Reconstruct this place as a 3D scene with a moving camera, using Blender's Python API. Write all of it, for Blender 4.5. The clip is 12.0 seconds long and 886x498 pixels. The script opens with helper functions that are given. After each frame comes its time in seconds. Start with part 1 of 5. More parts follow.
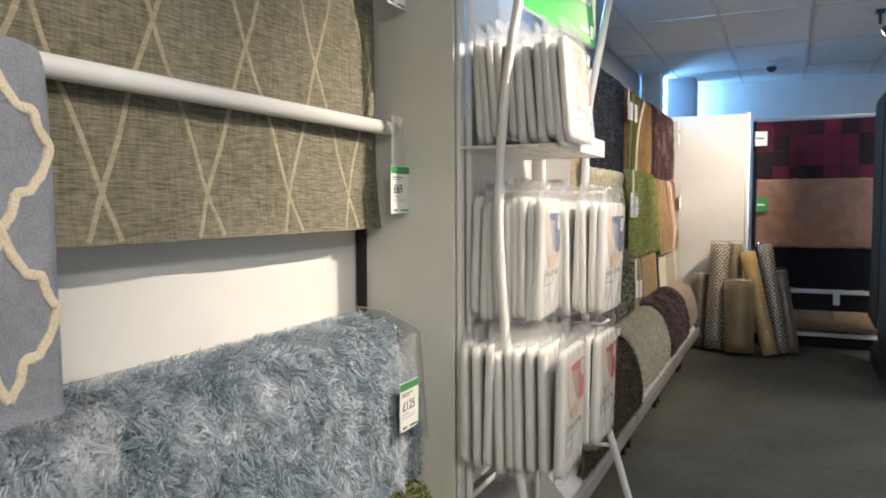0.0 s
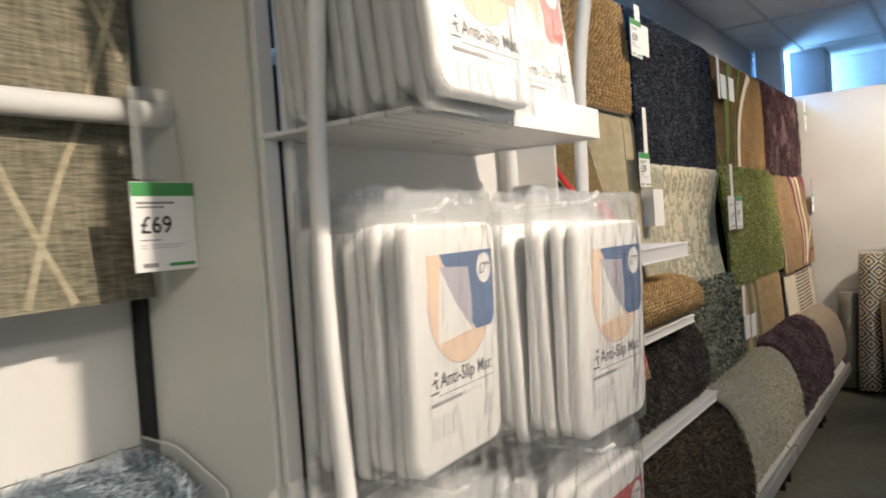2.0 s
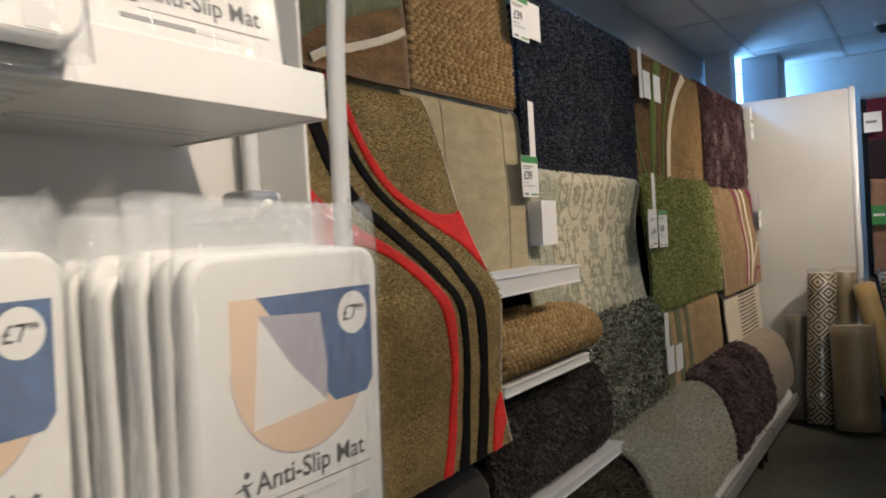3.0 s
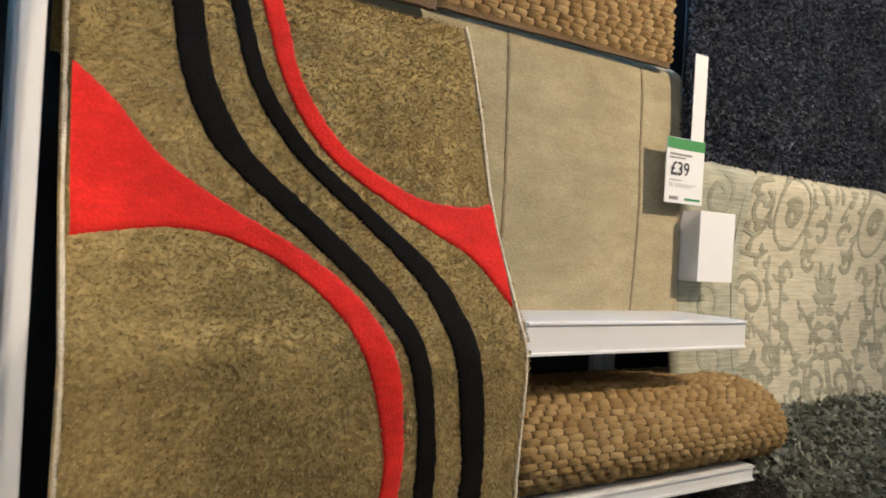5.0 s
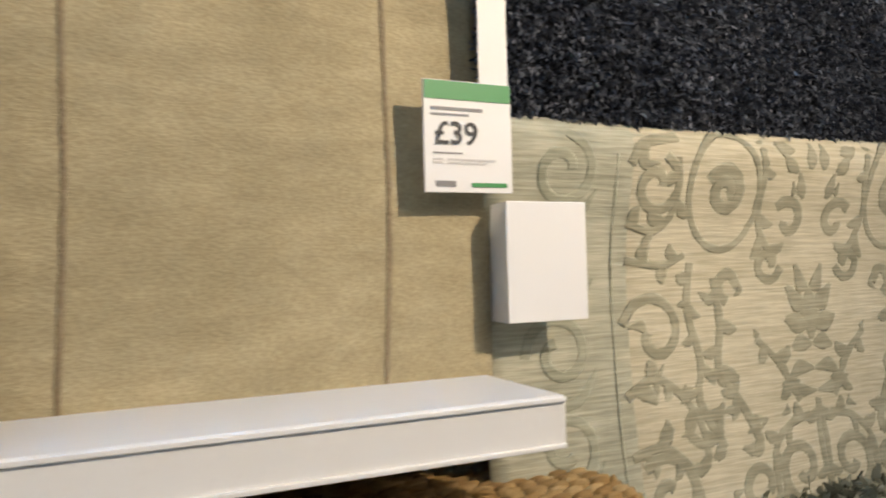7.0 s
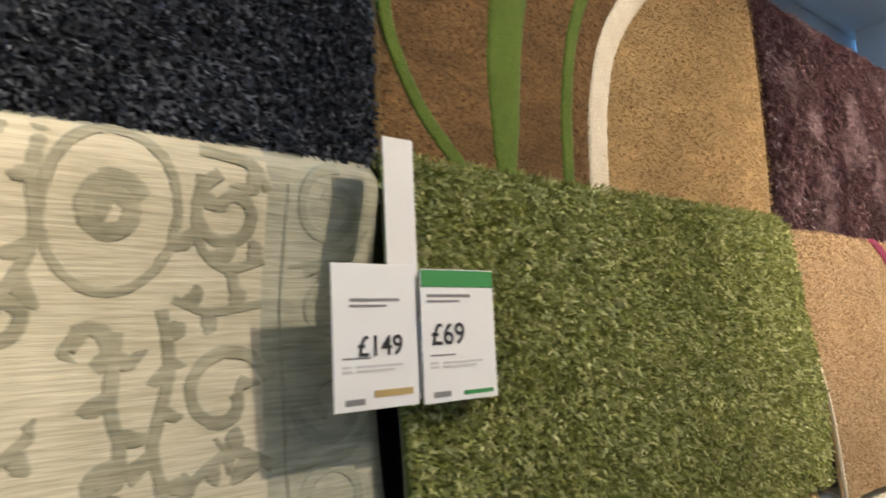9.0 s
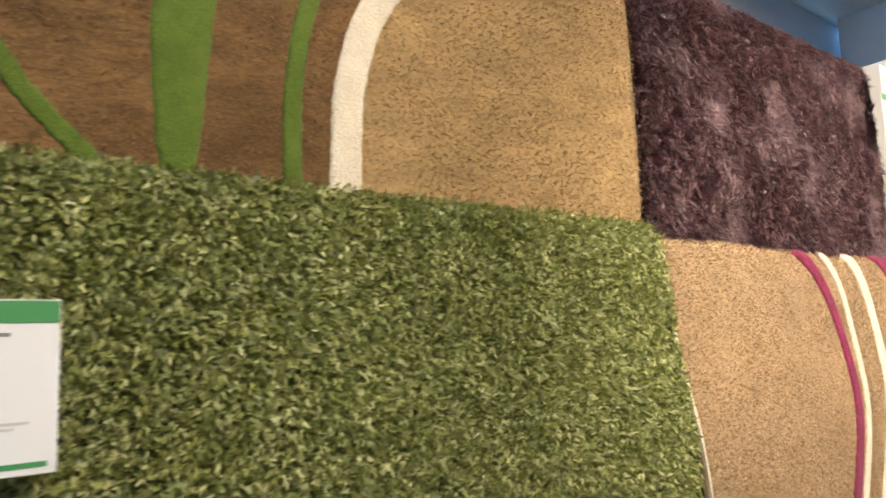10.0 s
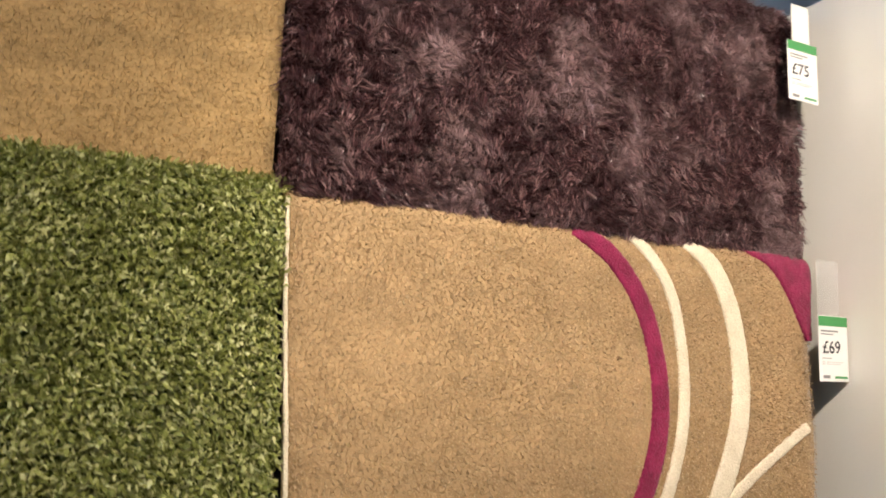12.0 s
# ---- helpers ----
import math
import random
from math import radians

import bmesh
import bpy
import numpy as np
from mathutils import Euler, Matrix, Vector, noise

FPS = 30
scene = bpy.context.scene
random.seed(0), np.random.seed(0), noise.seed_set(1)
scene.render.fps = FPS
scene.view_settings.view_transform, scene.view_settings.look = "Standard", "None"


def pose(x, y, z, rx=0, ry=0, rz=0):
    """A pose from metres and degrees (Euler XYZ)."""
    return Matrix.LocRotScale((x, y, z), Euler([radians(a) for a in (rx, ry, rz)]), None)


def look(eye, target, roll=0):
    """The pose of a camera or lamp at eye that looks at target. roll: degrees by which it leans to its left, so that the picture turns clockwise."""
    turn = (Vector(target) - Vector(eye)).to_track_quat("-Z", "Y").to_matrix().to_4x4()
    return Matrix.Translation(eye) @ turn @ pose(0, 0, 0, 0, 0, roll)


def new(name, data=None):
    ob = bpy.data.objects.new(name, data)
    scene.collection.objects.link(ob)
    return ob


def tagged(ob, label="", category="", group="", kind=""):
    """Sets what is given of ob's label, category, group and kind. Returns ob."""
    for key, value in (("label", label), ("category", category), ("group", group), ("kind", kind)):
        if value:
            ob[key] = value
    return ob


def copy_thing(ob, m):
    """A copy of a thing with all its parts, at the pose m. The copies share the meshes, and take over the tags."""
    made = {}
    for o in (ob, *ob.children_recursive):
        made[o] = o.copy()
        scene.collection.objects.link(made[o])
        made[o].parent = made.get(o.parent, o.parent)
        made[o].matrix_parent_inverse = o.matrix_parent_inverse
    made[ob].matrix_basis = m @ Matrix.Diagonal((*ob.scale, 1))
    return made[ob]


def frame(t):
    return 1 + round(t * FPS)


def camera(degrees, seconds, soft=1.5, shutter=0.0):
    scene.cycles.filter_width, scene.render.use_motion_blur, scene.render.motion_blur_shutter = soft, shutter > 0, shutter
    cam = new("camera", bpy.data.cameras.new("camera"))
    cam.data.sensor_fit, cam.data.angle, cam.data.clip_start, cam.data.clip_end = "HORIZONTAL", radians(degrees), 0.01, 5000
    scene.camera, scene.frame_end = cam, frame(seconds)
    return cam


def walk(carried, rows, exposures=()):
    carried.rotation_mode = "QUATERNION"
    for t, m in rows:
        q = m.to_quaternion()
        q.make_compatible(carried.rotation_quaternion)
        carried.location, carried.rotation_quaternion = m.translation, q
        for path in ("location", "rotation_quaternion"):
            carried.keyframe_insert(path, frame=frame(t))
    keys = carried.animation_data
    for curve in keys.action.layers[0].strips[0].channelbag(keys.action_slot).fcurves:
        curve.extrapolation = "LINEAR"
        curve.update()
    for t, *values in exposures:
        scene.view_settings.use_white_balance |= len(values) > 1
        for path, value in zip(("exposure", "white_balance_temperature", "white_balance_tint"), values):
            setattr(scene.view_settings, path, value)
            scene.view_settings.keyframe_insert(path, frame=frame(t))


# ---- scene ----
cam = camera(62.0, 12.0, 1.8, 0.25)
PATH = [
    (0, (0.911, 1.029, 1.242), (0.066, 2.838, 1.119), -0.2),
    (0.5, (0.903, 1.258, 1.271), (-0.032, 3.023, 1.161), 0.8),
    (1, (0.836, 1.544, 1.27), (-0.109, 3.305, 1.2), 0.1),
    (1.5, (0.863, 1.844, 1.258), (-0.189, 3.544, 1.206), -2.7),
    (2, (0.893, 2.148, 1.248), (-0.261, 3.781, 1.193), -4.0),
    (2.5, (0.891, 2.464, 1.254), (-0.197, 4.141, 1.198), -2.9),
    (3, (0.94, 2.737, 1.246), (-0.158, 4.408, 1.213), -3.4),
    (3.2, (0.950, 2.836, 1.236), (-0.269, 4.422, 1.222), -3.8),
    (3.5, (0.941, 2.989, 1.243), (-0.344, 4.521, 1.187), -3.4),
    (3.7, (0.894, 3.047, 1.237), (-0.417, 4.557, 1.181), -1.8),
    (5.5, (0.886, 3.706, 1.24), (-0.887, 4.632, 1.225), 0.9),
    (6, (0.805, 3.83, 1.248), (-0.988, 4.715, 1.174), -4.4),
    (6.5, (0.754, 4.004, 1.241), (-1.06, 4.846, 1.19), -3.0),
    (7, (0.699, 4.261, 1.267), (-1.117, 5.096, 1.313), -1.5),
    (7.5, (0.611, 4.491, 1.27), (-1.121, 5.489, 1.338), 0.2),
    (7.7, (0.588, 4.572, 1.286), (-1.067, 5.695, 1.342), 0.8),
    (9.3, (0.691, 5.225, 1.215), (-0.772, 6.568, 1.458), -3.0),
    (9.5, (0.698, 5.315, 1.212), (-0.762, 6.66, 1.459), -3.1),
    (10, (0.775, 5.579, 1.251), (-0.766, 6.829, 1.502), -2.1),
    (10.5, (0.821, 5.832, 1.199), (-0.715, 7.077, 1.496), -3.9),
    (11, (0.948, 6.104, 1.211), (-0.554, 7.387, 1.523), -4.3),
    (11.5, (1.004, 6.312, 1.219), (-0.654, 7.37, 1.583), -4.7),
    (12, (1.038, 6.48, 1.194), (-0.757, 7.31, 1.495), 2.3),
]
EXPOSURE = [(0.0, 0.06), (0.5, -0.06), (1.0, -0.20), (1.5, -0.26), (2.0, -0.32), (2.5, -0.62), (3.0, -0.88), (3.5, -0.98), (5.5, -0.06), (6.0, -0.02), (7.0, -0.32), (7.5, -0.16), (9.5, 0.20), (10.0, 0.34), (10.5, 0.40), (11.0, 0.16), (11.5, 0.02), (12.0, -0.08)]
walk(cam, [(t, look(eye, target, roll)) for t, eye, target, roll in PATH], EXPOSURE)


# ---- world and lights ----
world = bpy.data.worlds.new("daylight")
scene.world = world
world.use_nodes = True
sky = world.node_tree.nodes.new("ShaderNodeTexSky")
sky.sky_type, sky.sun_disc = "NISHITA", False
sky.sun_elevation, sky.sun_rotation = radians(35), radians(120)
world.node_tree.links.new(sky.outputs[0], world.node_tree.nodes["Background"].inputs[0])
world.node_tree.nodes["Background"].inputs[1].default_value = 0.12

SPOT_X, SPOT_Z = 1.45, 2.36
SPOTS = [
    # y of the lamp, target (x, y, z), watts, cone, colour
    (2.05, (-0.1, 1.7, 0.70), 80, 74, (1.0, 0.90, 0.80)),
    (3.02, (0.37, 2.97, 1.50), 228, 56, (1.0, 0.86, 0.71)),
    (5.35, (0.0, 4.52, 1.66), 210, 72, (1.0, 0.83, 0.64)),
    (6.3, (0.0, 6.0, 1.12), 112, 78, (1.0, 0.86, 0.70)),
    (6.9, (0.05, 7.45, 1.42), 258, 76, (1.0, 0.87, 0.74)),
]


def spot_lamp(y, target, watts, cone, colour=(1.0, 0.86, 0.70), x=SPOT_X):
    lamp = bpy.data.lights.new("spot", "SPOT")
    lamp.energy, lamp.color = watts, colour
    lamp.spot_size, lamp.spot_blend, lamp.shadow_soft_size = radians(cone), 1.0, 0.028
    ob = new("spot_light", lamp)
    ob.matrix_world = look((x, y, SPOT_Z), target)
    return ob


for y, target, watts, cone, colour in SPOTS:
    spot_lamp(y, target, watts, cone, colour)
spot_lamp(6.6, (1.2, 8.0, 1.1), 14, 76, x=2.0)


def blue_fill_lamp(eye, target, wide, high, watts):
    lamp = bpy.data.lights.new("window_sky", "AREA")
    lamp.shape, lamp.size, lamp.size_y = "RECTANGLE", wide, high
    lamp.energy, lamp.color = watts, (0.22, 0.52, 1.0)
    ob = new("window_sky", lamp)
    ob.matrix_world = look(eye, target)


# soft fill from ceiling panels that are added out of view
FILL_PANELS = [(2.5, -0.6, 104), (2.5, 3.0, 18), (2.5, 6.6, 24)]
for x, y, watts in FILL_PANELS:
    lamp = bpy.data.lights.new("ceiling_panel", "AREA")
    lamp.shape, lamp.size, lamp.size_y, lamp.energy, lamp.color = "RECTANGLE", 0.56, 1.16, watts, (1.0, 0.93, 0.84)
    new("ceiling_panel", lamp).matrix_world = pose(x, y, 2.525)

# blue lamps added in unseen wall openings, to tint ceiling and far wall
blue_fill_lamp((-0.53, 4.0, 2.30), (1.0, 4.0, 2.30), 2.2, 0.34, 95)
blue_fill_lamp((-0.53, 9.45, 2.15), (1.0, 9.45, 2.15), 0.5, 0.6, 60)


# ---- materials ----
def shader(name, rough=0.8, metal=0.0):
    m = bpy.data.materials.new(name)
    m.use_nodes = True
    n = m.node_tree.nodes
    b = n["Principled BSDF"]
    b.inputs["Roughness"].default_value = rough
    b.inputs["Metallic"].default_value = metal
    return m, n, m.node_tree.links, b


def noise_node(n, l, coord, scale, detail=3, stretch=None):
    t = n.new("ShaderNodeTexNoise")
    t.inputs["Scale"].default_value, t.inputs["Detail"].default_value = scale, detail
    if stretch:
        mp = n.new("ShaderNodeMapping")
        mp.inputs["Scale"].default_value = stretch
        l.new(coord, mp.inputs[0])
        coord = mp.outputs[0]
    l.new(coord, t.inputs["Vector"])
    return t.outputs["Fac"]


def spread(n, l, fac, lo, hi):
    r = n.new("ShaderNodeMapRange")
    r.inputs["From Min"].default_value, r.inputs["From Max"].default_value = lo, hi
    l.new(fac, r.inputs[0])
    return r.outputs[0]


def mixed(n, l, fac, a, b, mode="MIX"):
    m = n.new("ShaderNodeMix")
    m.data_type, m.blend_type = "RGBA", mode
    if isinstance(fac, float):
        m.inputs[0].default_value = fac
    else:
        l.new(fac, m.inputs[0])
    for socket, value in ((m.inputs[6], a), (m.inputs[7], b)):
        if isinstance(value, tuple):
            socket.default_value = (*value, 1)
        else:
            l.new(value, socket)
    return m.outputs[2]


def bumped(n, l, b, height, strength, distance):
    k = n.new("ShaderNodeBump")
    k.inputs["Strength"].default_value, k.inputs["Distance"].default_value = strength, distance
    l.new(height, k.inputs["Height"])
    l.new(k.outputs[0], b.inputs["Normal"])


def fabric(name, dark, light, grain=350, patch=9, stretch=(1, 1, 1), bump=0.5, rough=0.92, lo=0.36, hi=0.64, sheen=0.15, patchy=0.35, fleck=0.0, cross=0.0, brushed=0.0):
    """Cut pile or weave: a fine grain between two colours, with wide soft patches where the pile lies another way."""
    m, n, l, b = shader(name, rough)
    co = n.new("ShaderNodeTexCoord").outputs["Object"]
    fine = noise_node(n, l, co, grain, 2, stretch)
    wide = noise_node(n, l, co, patch, 4, (1, 1, 0.7))
    mid = noise_node(n, l, co, grain * 0.5, 3, (1, 1.4, 0.18)) if cross else noise_node(n, l, co, grain * 0.12, 3, stretch)
    col = mixed(n, l, spread(n, l, fine, lo, hi), dark, light)
    soft = mixed(n, l, spread(n, l, wide, 0.35, 0.65), dark, light)
    col = mixed(n, l, patchy, col, soft)
    third = mixed(n, l, spread(n, l, mid, 0.4, 0.65), dark, light)
    col = mixed(n, l, cross or 0.25, col, third)
    if brushed:
        # pile brushed one way or the other in soft streaks: paler and deeper drifts
        for scale, detail, way, share in ((95, 4, (1, 0.45, 1.1), 0.55), (16, 6, (1.2, 0.5, 1.5), 1.0)):
            drift = spread(n, l, noise_node(n, l, co, scale, detail, way), 0.34, 0.66)
            tone = n.new("ShaderNodeMapRange")
            tone.inputs["To Min"].default_value, tone.inputs["To Max"].default_value = 1 - brushed * share, 1 + brushed * share
            l.new(drift, tone.inputs[0])
            col = mixed(n, l, 1.0, col, tone.outputs[0], "MULTIPLY")
    if fleck:
        spark = n.new("ShaderNodeMath")
        spark.operation, spark.inputs[1].default_value = "MULTIPLY", fleck
        l.new(spread(n, l, noise_node(n, l, co, grain * 1.5, 5, (1, 1.5, 0.7)), 0.52, 0.74), spark.inputs[0])
        col = mixed(n, l, spark.outputs[0], col, tuple(min(0.9, c * 1.55) for c in light))
    l.new(col, b.inputs["Base Color"])
    b.inputs["Sheen Weight"].default_value = sheen
    b.inputs["Specular IOR Level"].default_value = 0.15
    bumped(n, l, b, fine, bump, 0.004)
    return m


def pile(name, dark, mid, light, patch=7, rough=0.75, spec=0.25, patch_dark=0.5, pale=0.0, glint=None):
    """Loose yarns: every yarn its own shade, with drifts of darker and lighter ones."""
    m, n, l, b = shader(name, rough)
    co = n.new("ShaderNodeTexCoord").outputs["Object"]
    rnd = n.new("ShaderNodeNewGeometry").outputs["Random Per Island"]
    ramp = n.new("ShaderNodeValToRGB")
    e = ramp.color_ramp.elements
    e[0].color, e[1].color = (*dark, 1), (*light, 1)
    e.new(0.5).color = (*mid, 1)
    l.new(rnd, ramp.inputs[0])
    wide = noise_node(n, l, co, patch, 4)
    col = mixed(n, l, spread(n, l, wide, 0.62, 0.36), ramp.outputs[0], mixed(n, l, patch_dark, ramp.outputs[0], dark))
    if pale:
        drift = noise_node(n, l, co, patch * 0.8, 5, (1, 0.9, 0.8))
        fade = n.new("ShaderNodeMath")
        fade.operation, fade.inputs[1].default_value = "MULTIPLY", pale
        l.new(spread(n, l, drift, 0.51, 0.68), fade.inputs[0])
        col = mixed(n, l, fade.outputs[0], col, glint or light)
    l.new(col, b.inputs["Base Color"])
    b.inputs["Specular IOR Level"].default_value = spec
    through_light, both = n.new("ShaderNodeBsdfTranslucent"), n.new("ShaderNodeMixShader")
    both.inputs[0].default_value = 0.38
    l.new(col, through_light.inputs[0])
    l.new(b.outputs[0], both.inputs[1])
    l.new(through_light.outputs[0], both.inputs[2])
    l.new(both.outputs[0], n["Material Output"].inputs[0])
    return m


def paint(name, colour, rough=0.45, wear=0.06, bump=0.03, scale=14, metal=0.0, spec=0.5):
    m, n, l, b = shader(name, rough, metal)
    co = n.new("ShaderNodeTexCoord").outputs["Object"]
    a = noise_node(n, l, co, scale * 0.2, 4)
    f = noise_node(n, l, co, scale * 12, 3)
    worn = tuple(c * (1 - wear * 2) for c in colour)
    col = mixed(n, l, spread(n, l, a, 0.3, 0.7), colour, worn)
    l.new(mixed(n, l, spread(n, l, f, 0.55, 0.8), col, tuple(c * (1 - wear) for c in colour)), b.inputs["Base Color"])
    r = n.new("ShaderNodeMapRange")
    r.inputs["To Min"].default_value, r.inputs["To Max"].default_value = rough * 0.85, min(1, rough * 1.2)
    l.new(a, r.inputs[0])
    l.new(r.outputs[0], b.inputs["Roughness"])
    b.inputs["Specular IOR Level"].default_value = spec
    bumped(n, l, b, f, bump, 0.002)
    return m


def clear(name, rough=0.12, haze=0.05, bump=0.4, scale=30):
    """Thin clear film: see-through, a trace of haze, and glossy crinkles by Fresnel."""
    m, n, l, b = shader(name, 0.5)
    b.inputs["Base Color"].default_value = (0.85, 0.87, 0.87, 1)
    co = n.new("ShaderNodeTexCoord").outputs["Object"]
    w = noise_node(n, l, co, scale, 3, (1, 1, 0.35))
    k = n.new("ShaderNodeBump")
    k.inputs["Strength"].default_value, k.inputs["Distance"].default_value = bump, 0.02
    l.new(w, k.inputs["Height"])
    gloss, see, fres = n.new("ShaderNodeBsdfGlossy"), n.new("ShaderNodeBsdfTransparent"), n.new("ShaderNodeLayerWeight")
    gloss.inputs["Roughness"].default_value = rough
    fres.inputs["Blend"].default_value = 0.5
    steep, lift = n.new("ShaderNodeMath"), n.new("ShaderNodeMath")
    steep.operation, steep.inputs[1].default_value = "POWER", 4.0
    lift.operation, lift.inputs[1].default_value, lift.inputs[2].default_value = "MULTIPLY_ADD", 0.65, 0.045
    l.new(fres.outputs["Facing"], steep.inputs[0])
    l.new(steep.outputs[0], lift.inputs[0])
    l.new(k.outputs[0], gloss.inputs["Normal"])
    l.new(k.outputs[0], fres.inputs["Normal"])
    hazy, out = n.new("ShaderNodeMixShader"), n.new("ShaderNodeMixShader")
    hazy.inputs[0].default_value = haze
    l.new(see.outputs[0], hazy.inputs[1])
    l.new(b.outputs[0], hazy.inputs[2])
    l.new(lift.outputs[0], out.inputs[0])
    l.new(hazy.outputs[0], out.inputs[1])
    l.new(gloss.outputs[0], out.inputs[2])
    l.new(out.outputs[0], n["Material Output"].inputs[0])
    return m


M = {}
M["white_metal"] = paint("white_metal", (0.80, 0.79, 0.77), 0.35)
M["white_board"] = paint("white_board", (0.78, 0.76, 0.72), 0.5, 0.04)
M["cream_panel"] = paint("cream_panel", (0.70, 0.67, 0.61), 0.13, 0.04, 0.02)
M["grey_panel"] = paint("grey_panel", (0.73, 0.73, 0.665), 0.5, 0.05)
# near-black that paints in the shade of gaps, behind rugs and under shelves
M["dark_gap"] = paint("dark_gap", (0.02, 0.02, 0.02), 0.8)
M["wall"] = paint("wall", (0.50, 0.52, 0.55), 0.85, 0.05, 0.15, 8)
M["ceiling"] = paint("ceiling", (0.80, 0.80, 0.79), 0.9, 0.04, 0.3, 30)
M["ceiling_bar"] = paint("ceiling_bar", (0.62, 0.62, 0.62), 0.5)
M["column"] = paint("column", (0.72, 0.73, 0.74), 0.7)
M["floor"] = fabric("floor", (0.090, 0.084, 0.064), (0.175, 0.160, 0.122), 220, 2.5, bump=0.3, patchy=0.5, sheen=0.0)
M["card"] = paint("card", (0.82, 0.81, 0.79), 0.4, 0.02, 0.0)
M["tag_green"] = paint("tag_green", (0.055, 0.27, 0.08), 0.4, 0.03)
M["sign_green"] = paint("sign_green", (0.035, 0.36, 0.06), 0.4, 0.05)
M["ink"] = paint("ink", (0.025, 0.025, 0.028), 0.5)
M["ink_grey"] = paint("ink_grey", (0.24, 0.23, 0.23), 0.5)
M["ink_pale"] = paint("ink_pale", (0.62, 0.61, 0.60), 0.5)
M["ink_gold"] = paint("ink_gold", (0.50, 0.36, 0.14), 0.5)
M["acrylic"] = clear("acrylic", 0.08, 0.10, 0.05, 4)
M["wrap"] = clear("wrap", 0.12, 0.04, 0.5, 18)
M["film"] = clear("film", 0.10, 0.13, 0.9, 26)
M["mat_white"] = paint("mat_white", (0.70, 0.70, 0.68), 0.8, 0.05, 0.5, 40)
M["print_white"] = paint("print_white", (0.70, 0.685, 0.66), 0.35, 0.03)
M["print_peach"] = paint("print_peach", (0.72, 0.52, 0.36), 0.35, 0.10, 0, 20)
M["print_blue"] = fabric("print_blue", (0.012, 0.045, 0.13), (0.035, 0.12, 0.29), 160, 40, rough=0.35, bump=0.0, sheen=0)
M["print_red"] = fabric("print_red", (0.38, 0.03, 0.035), (0.55, 0.06, 0.06), 160, 40, rough=0.35, bump=0.0, sheen=0)
M["print_mauve"] = paint("print_mauve", (0.36, 0.33, 0.38), 0.35)
M["print_brown"] = paint("print_brown", (0.45, 0.33, 0.24), 0.35)
M["kerb_grey"] = paint("kerb_grey", (0.42, 0.40, 0.36), 0.45, 0.15, 0.05)
M["black_metal"] = paint("black_metal", (0.02, 0.02, 0.022), 0.4)

def glow_material():
    m, n, l, b = shader("lens_glow", 0.3)
    b.inputs["Emission Color"].default_value = (1.0, 0.88, 0.72, 1)
    b.inputs["Emission Strength"].default_value = 6.0
    return m


M["lens_glow"] = glow_material()
M["red_base"] = fabric("red_base", (0.21, 0.150, 0.055), (0.49, 0.365, 0.152), 220, 7, (1, 0.7, 1.2), 0.3, lo=0.34, hi=0.66, patchy=0.35, fleck=0.4, brushed=0.22)
M["fawn_nap"] = pile("fawn_nap", (0.27, 0.194, 0.074), (0.41, 0.298, 0.122), (0.60, 0.46, 0.23), 10, 0.45, 0.5, 0.35, 0.55)
M["red_red"] = fabric("red_red", (0.56, 0.014, 0.009), (0.82, 0.030, 0.020), 330, 16, bump=0.4, brushed=0.10)
M["red_black"] = fabric("red_black", (0.0025, 0.002, 0.002), (0.009, 0.0075, 0.006), 330, 20, bump=0.4, sheen=0.0, patchy=0.5)
M["beige"] = fabric("beige", (0.285, 0.235, 0.135), (0.47, 0.40, 0.248), 300, 6, (1, 0.5, 1.2), 0.35, lo=0.25, hi=0.75, patchy=0.35, fleck=0.2, brushed=0.07)
M["beige_seam"] = fabric("beige_seam", (0.20, 0.15, 0.09), (0.30, 0.24, 0.15), 260, 8)
M["sage"] = fabric("sage", (0.27, 0.27, 0.20), (0.52, 0.50, 0.38), 120, 22, (1, 0.13, 2.0), 0.4, patchy=0.4)
M["scroll_cream"] = fabric("scroll_cream", (0.41, 0.37, 0.255), (0.64, 0.585, 0.435), 130, 26, (1, 0.13, 2.0), 0.4, patchy=0.35)
M["scroll_sage"] = fabric("scroll_sage", (0.20, 0.193, 0.132), (0.44, 0.41, 0.295), 130, 30, (1, 0.13, 2.0), 0.4, patchy=0.4)
M["border_sage"] = fabric("border_sage", (0.23, 0.235, 0.17), (0.43, 0.425, 0.32), 120, 30, (1, 0.13, 2.0), 0.4, patchy=0.4)
M["tan"] = fabric("tan", (0.31, 0.208, 0.106), (0.46, 0.318, 0.172), 220, 7, (1, 0.8, 0.9), 0.3, lo=0.34, hi=0.66, patchy=0.3, fleck=0.4, brushed=0.10)
M["tan_nap"] = pile("tan_nap", (0.34, 0.23, 0.12), (0.46, 0.322, 0.172), (0.70, 0.54, 0.34), 10, 0.45, 0.5, 0.3, 0.4)
M["tan_deep"] = fabric("tan_deep", (0.265, 0.172, 0.075), (0.45, 0.30, 0.136), 220, 7, (1, 0.6, 1.1), 0.3, lo=0.34, hi=0.66, patchy=0.3, fleck=0.4, brushed=0.14)
M["deep_nap"] = pile("deep_nap", (0.33, 0.214, 0.093), (0.44, 0.292, 0.132), (0.61, 0.43, 0.21), 10, 0.45, 0.5, 0.3, 0.4)
M["brown_nap"] = pile("brown_nap", (0.13, 0.073, 0.028), (0.18, 0.104, 0.041), (0.36, 0.22, 0.10), 10, 0.45, 0.5, 0.3, 0.3)
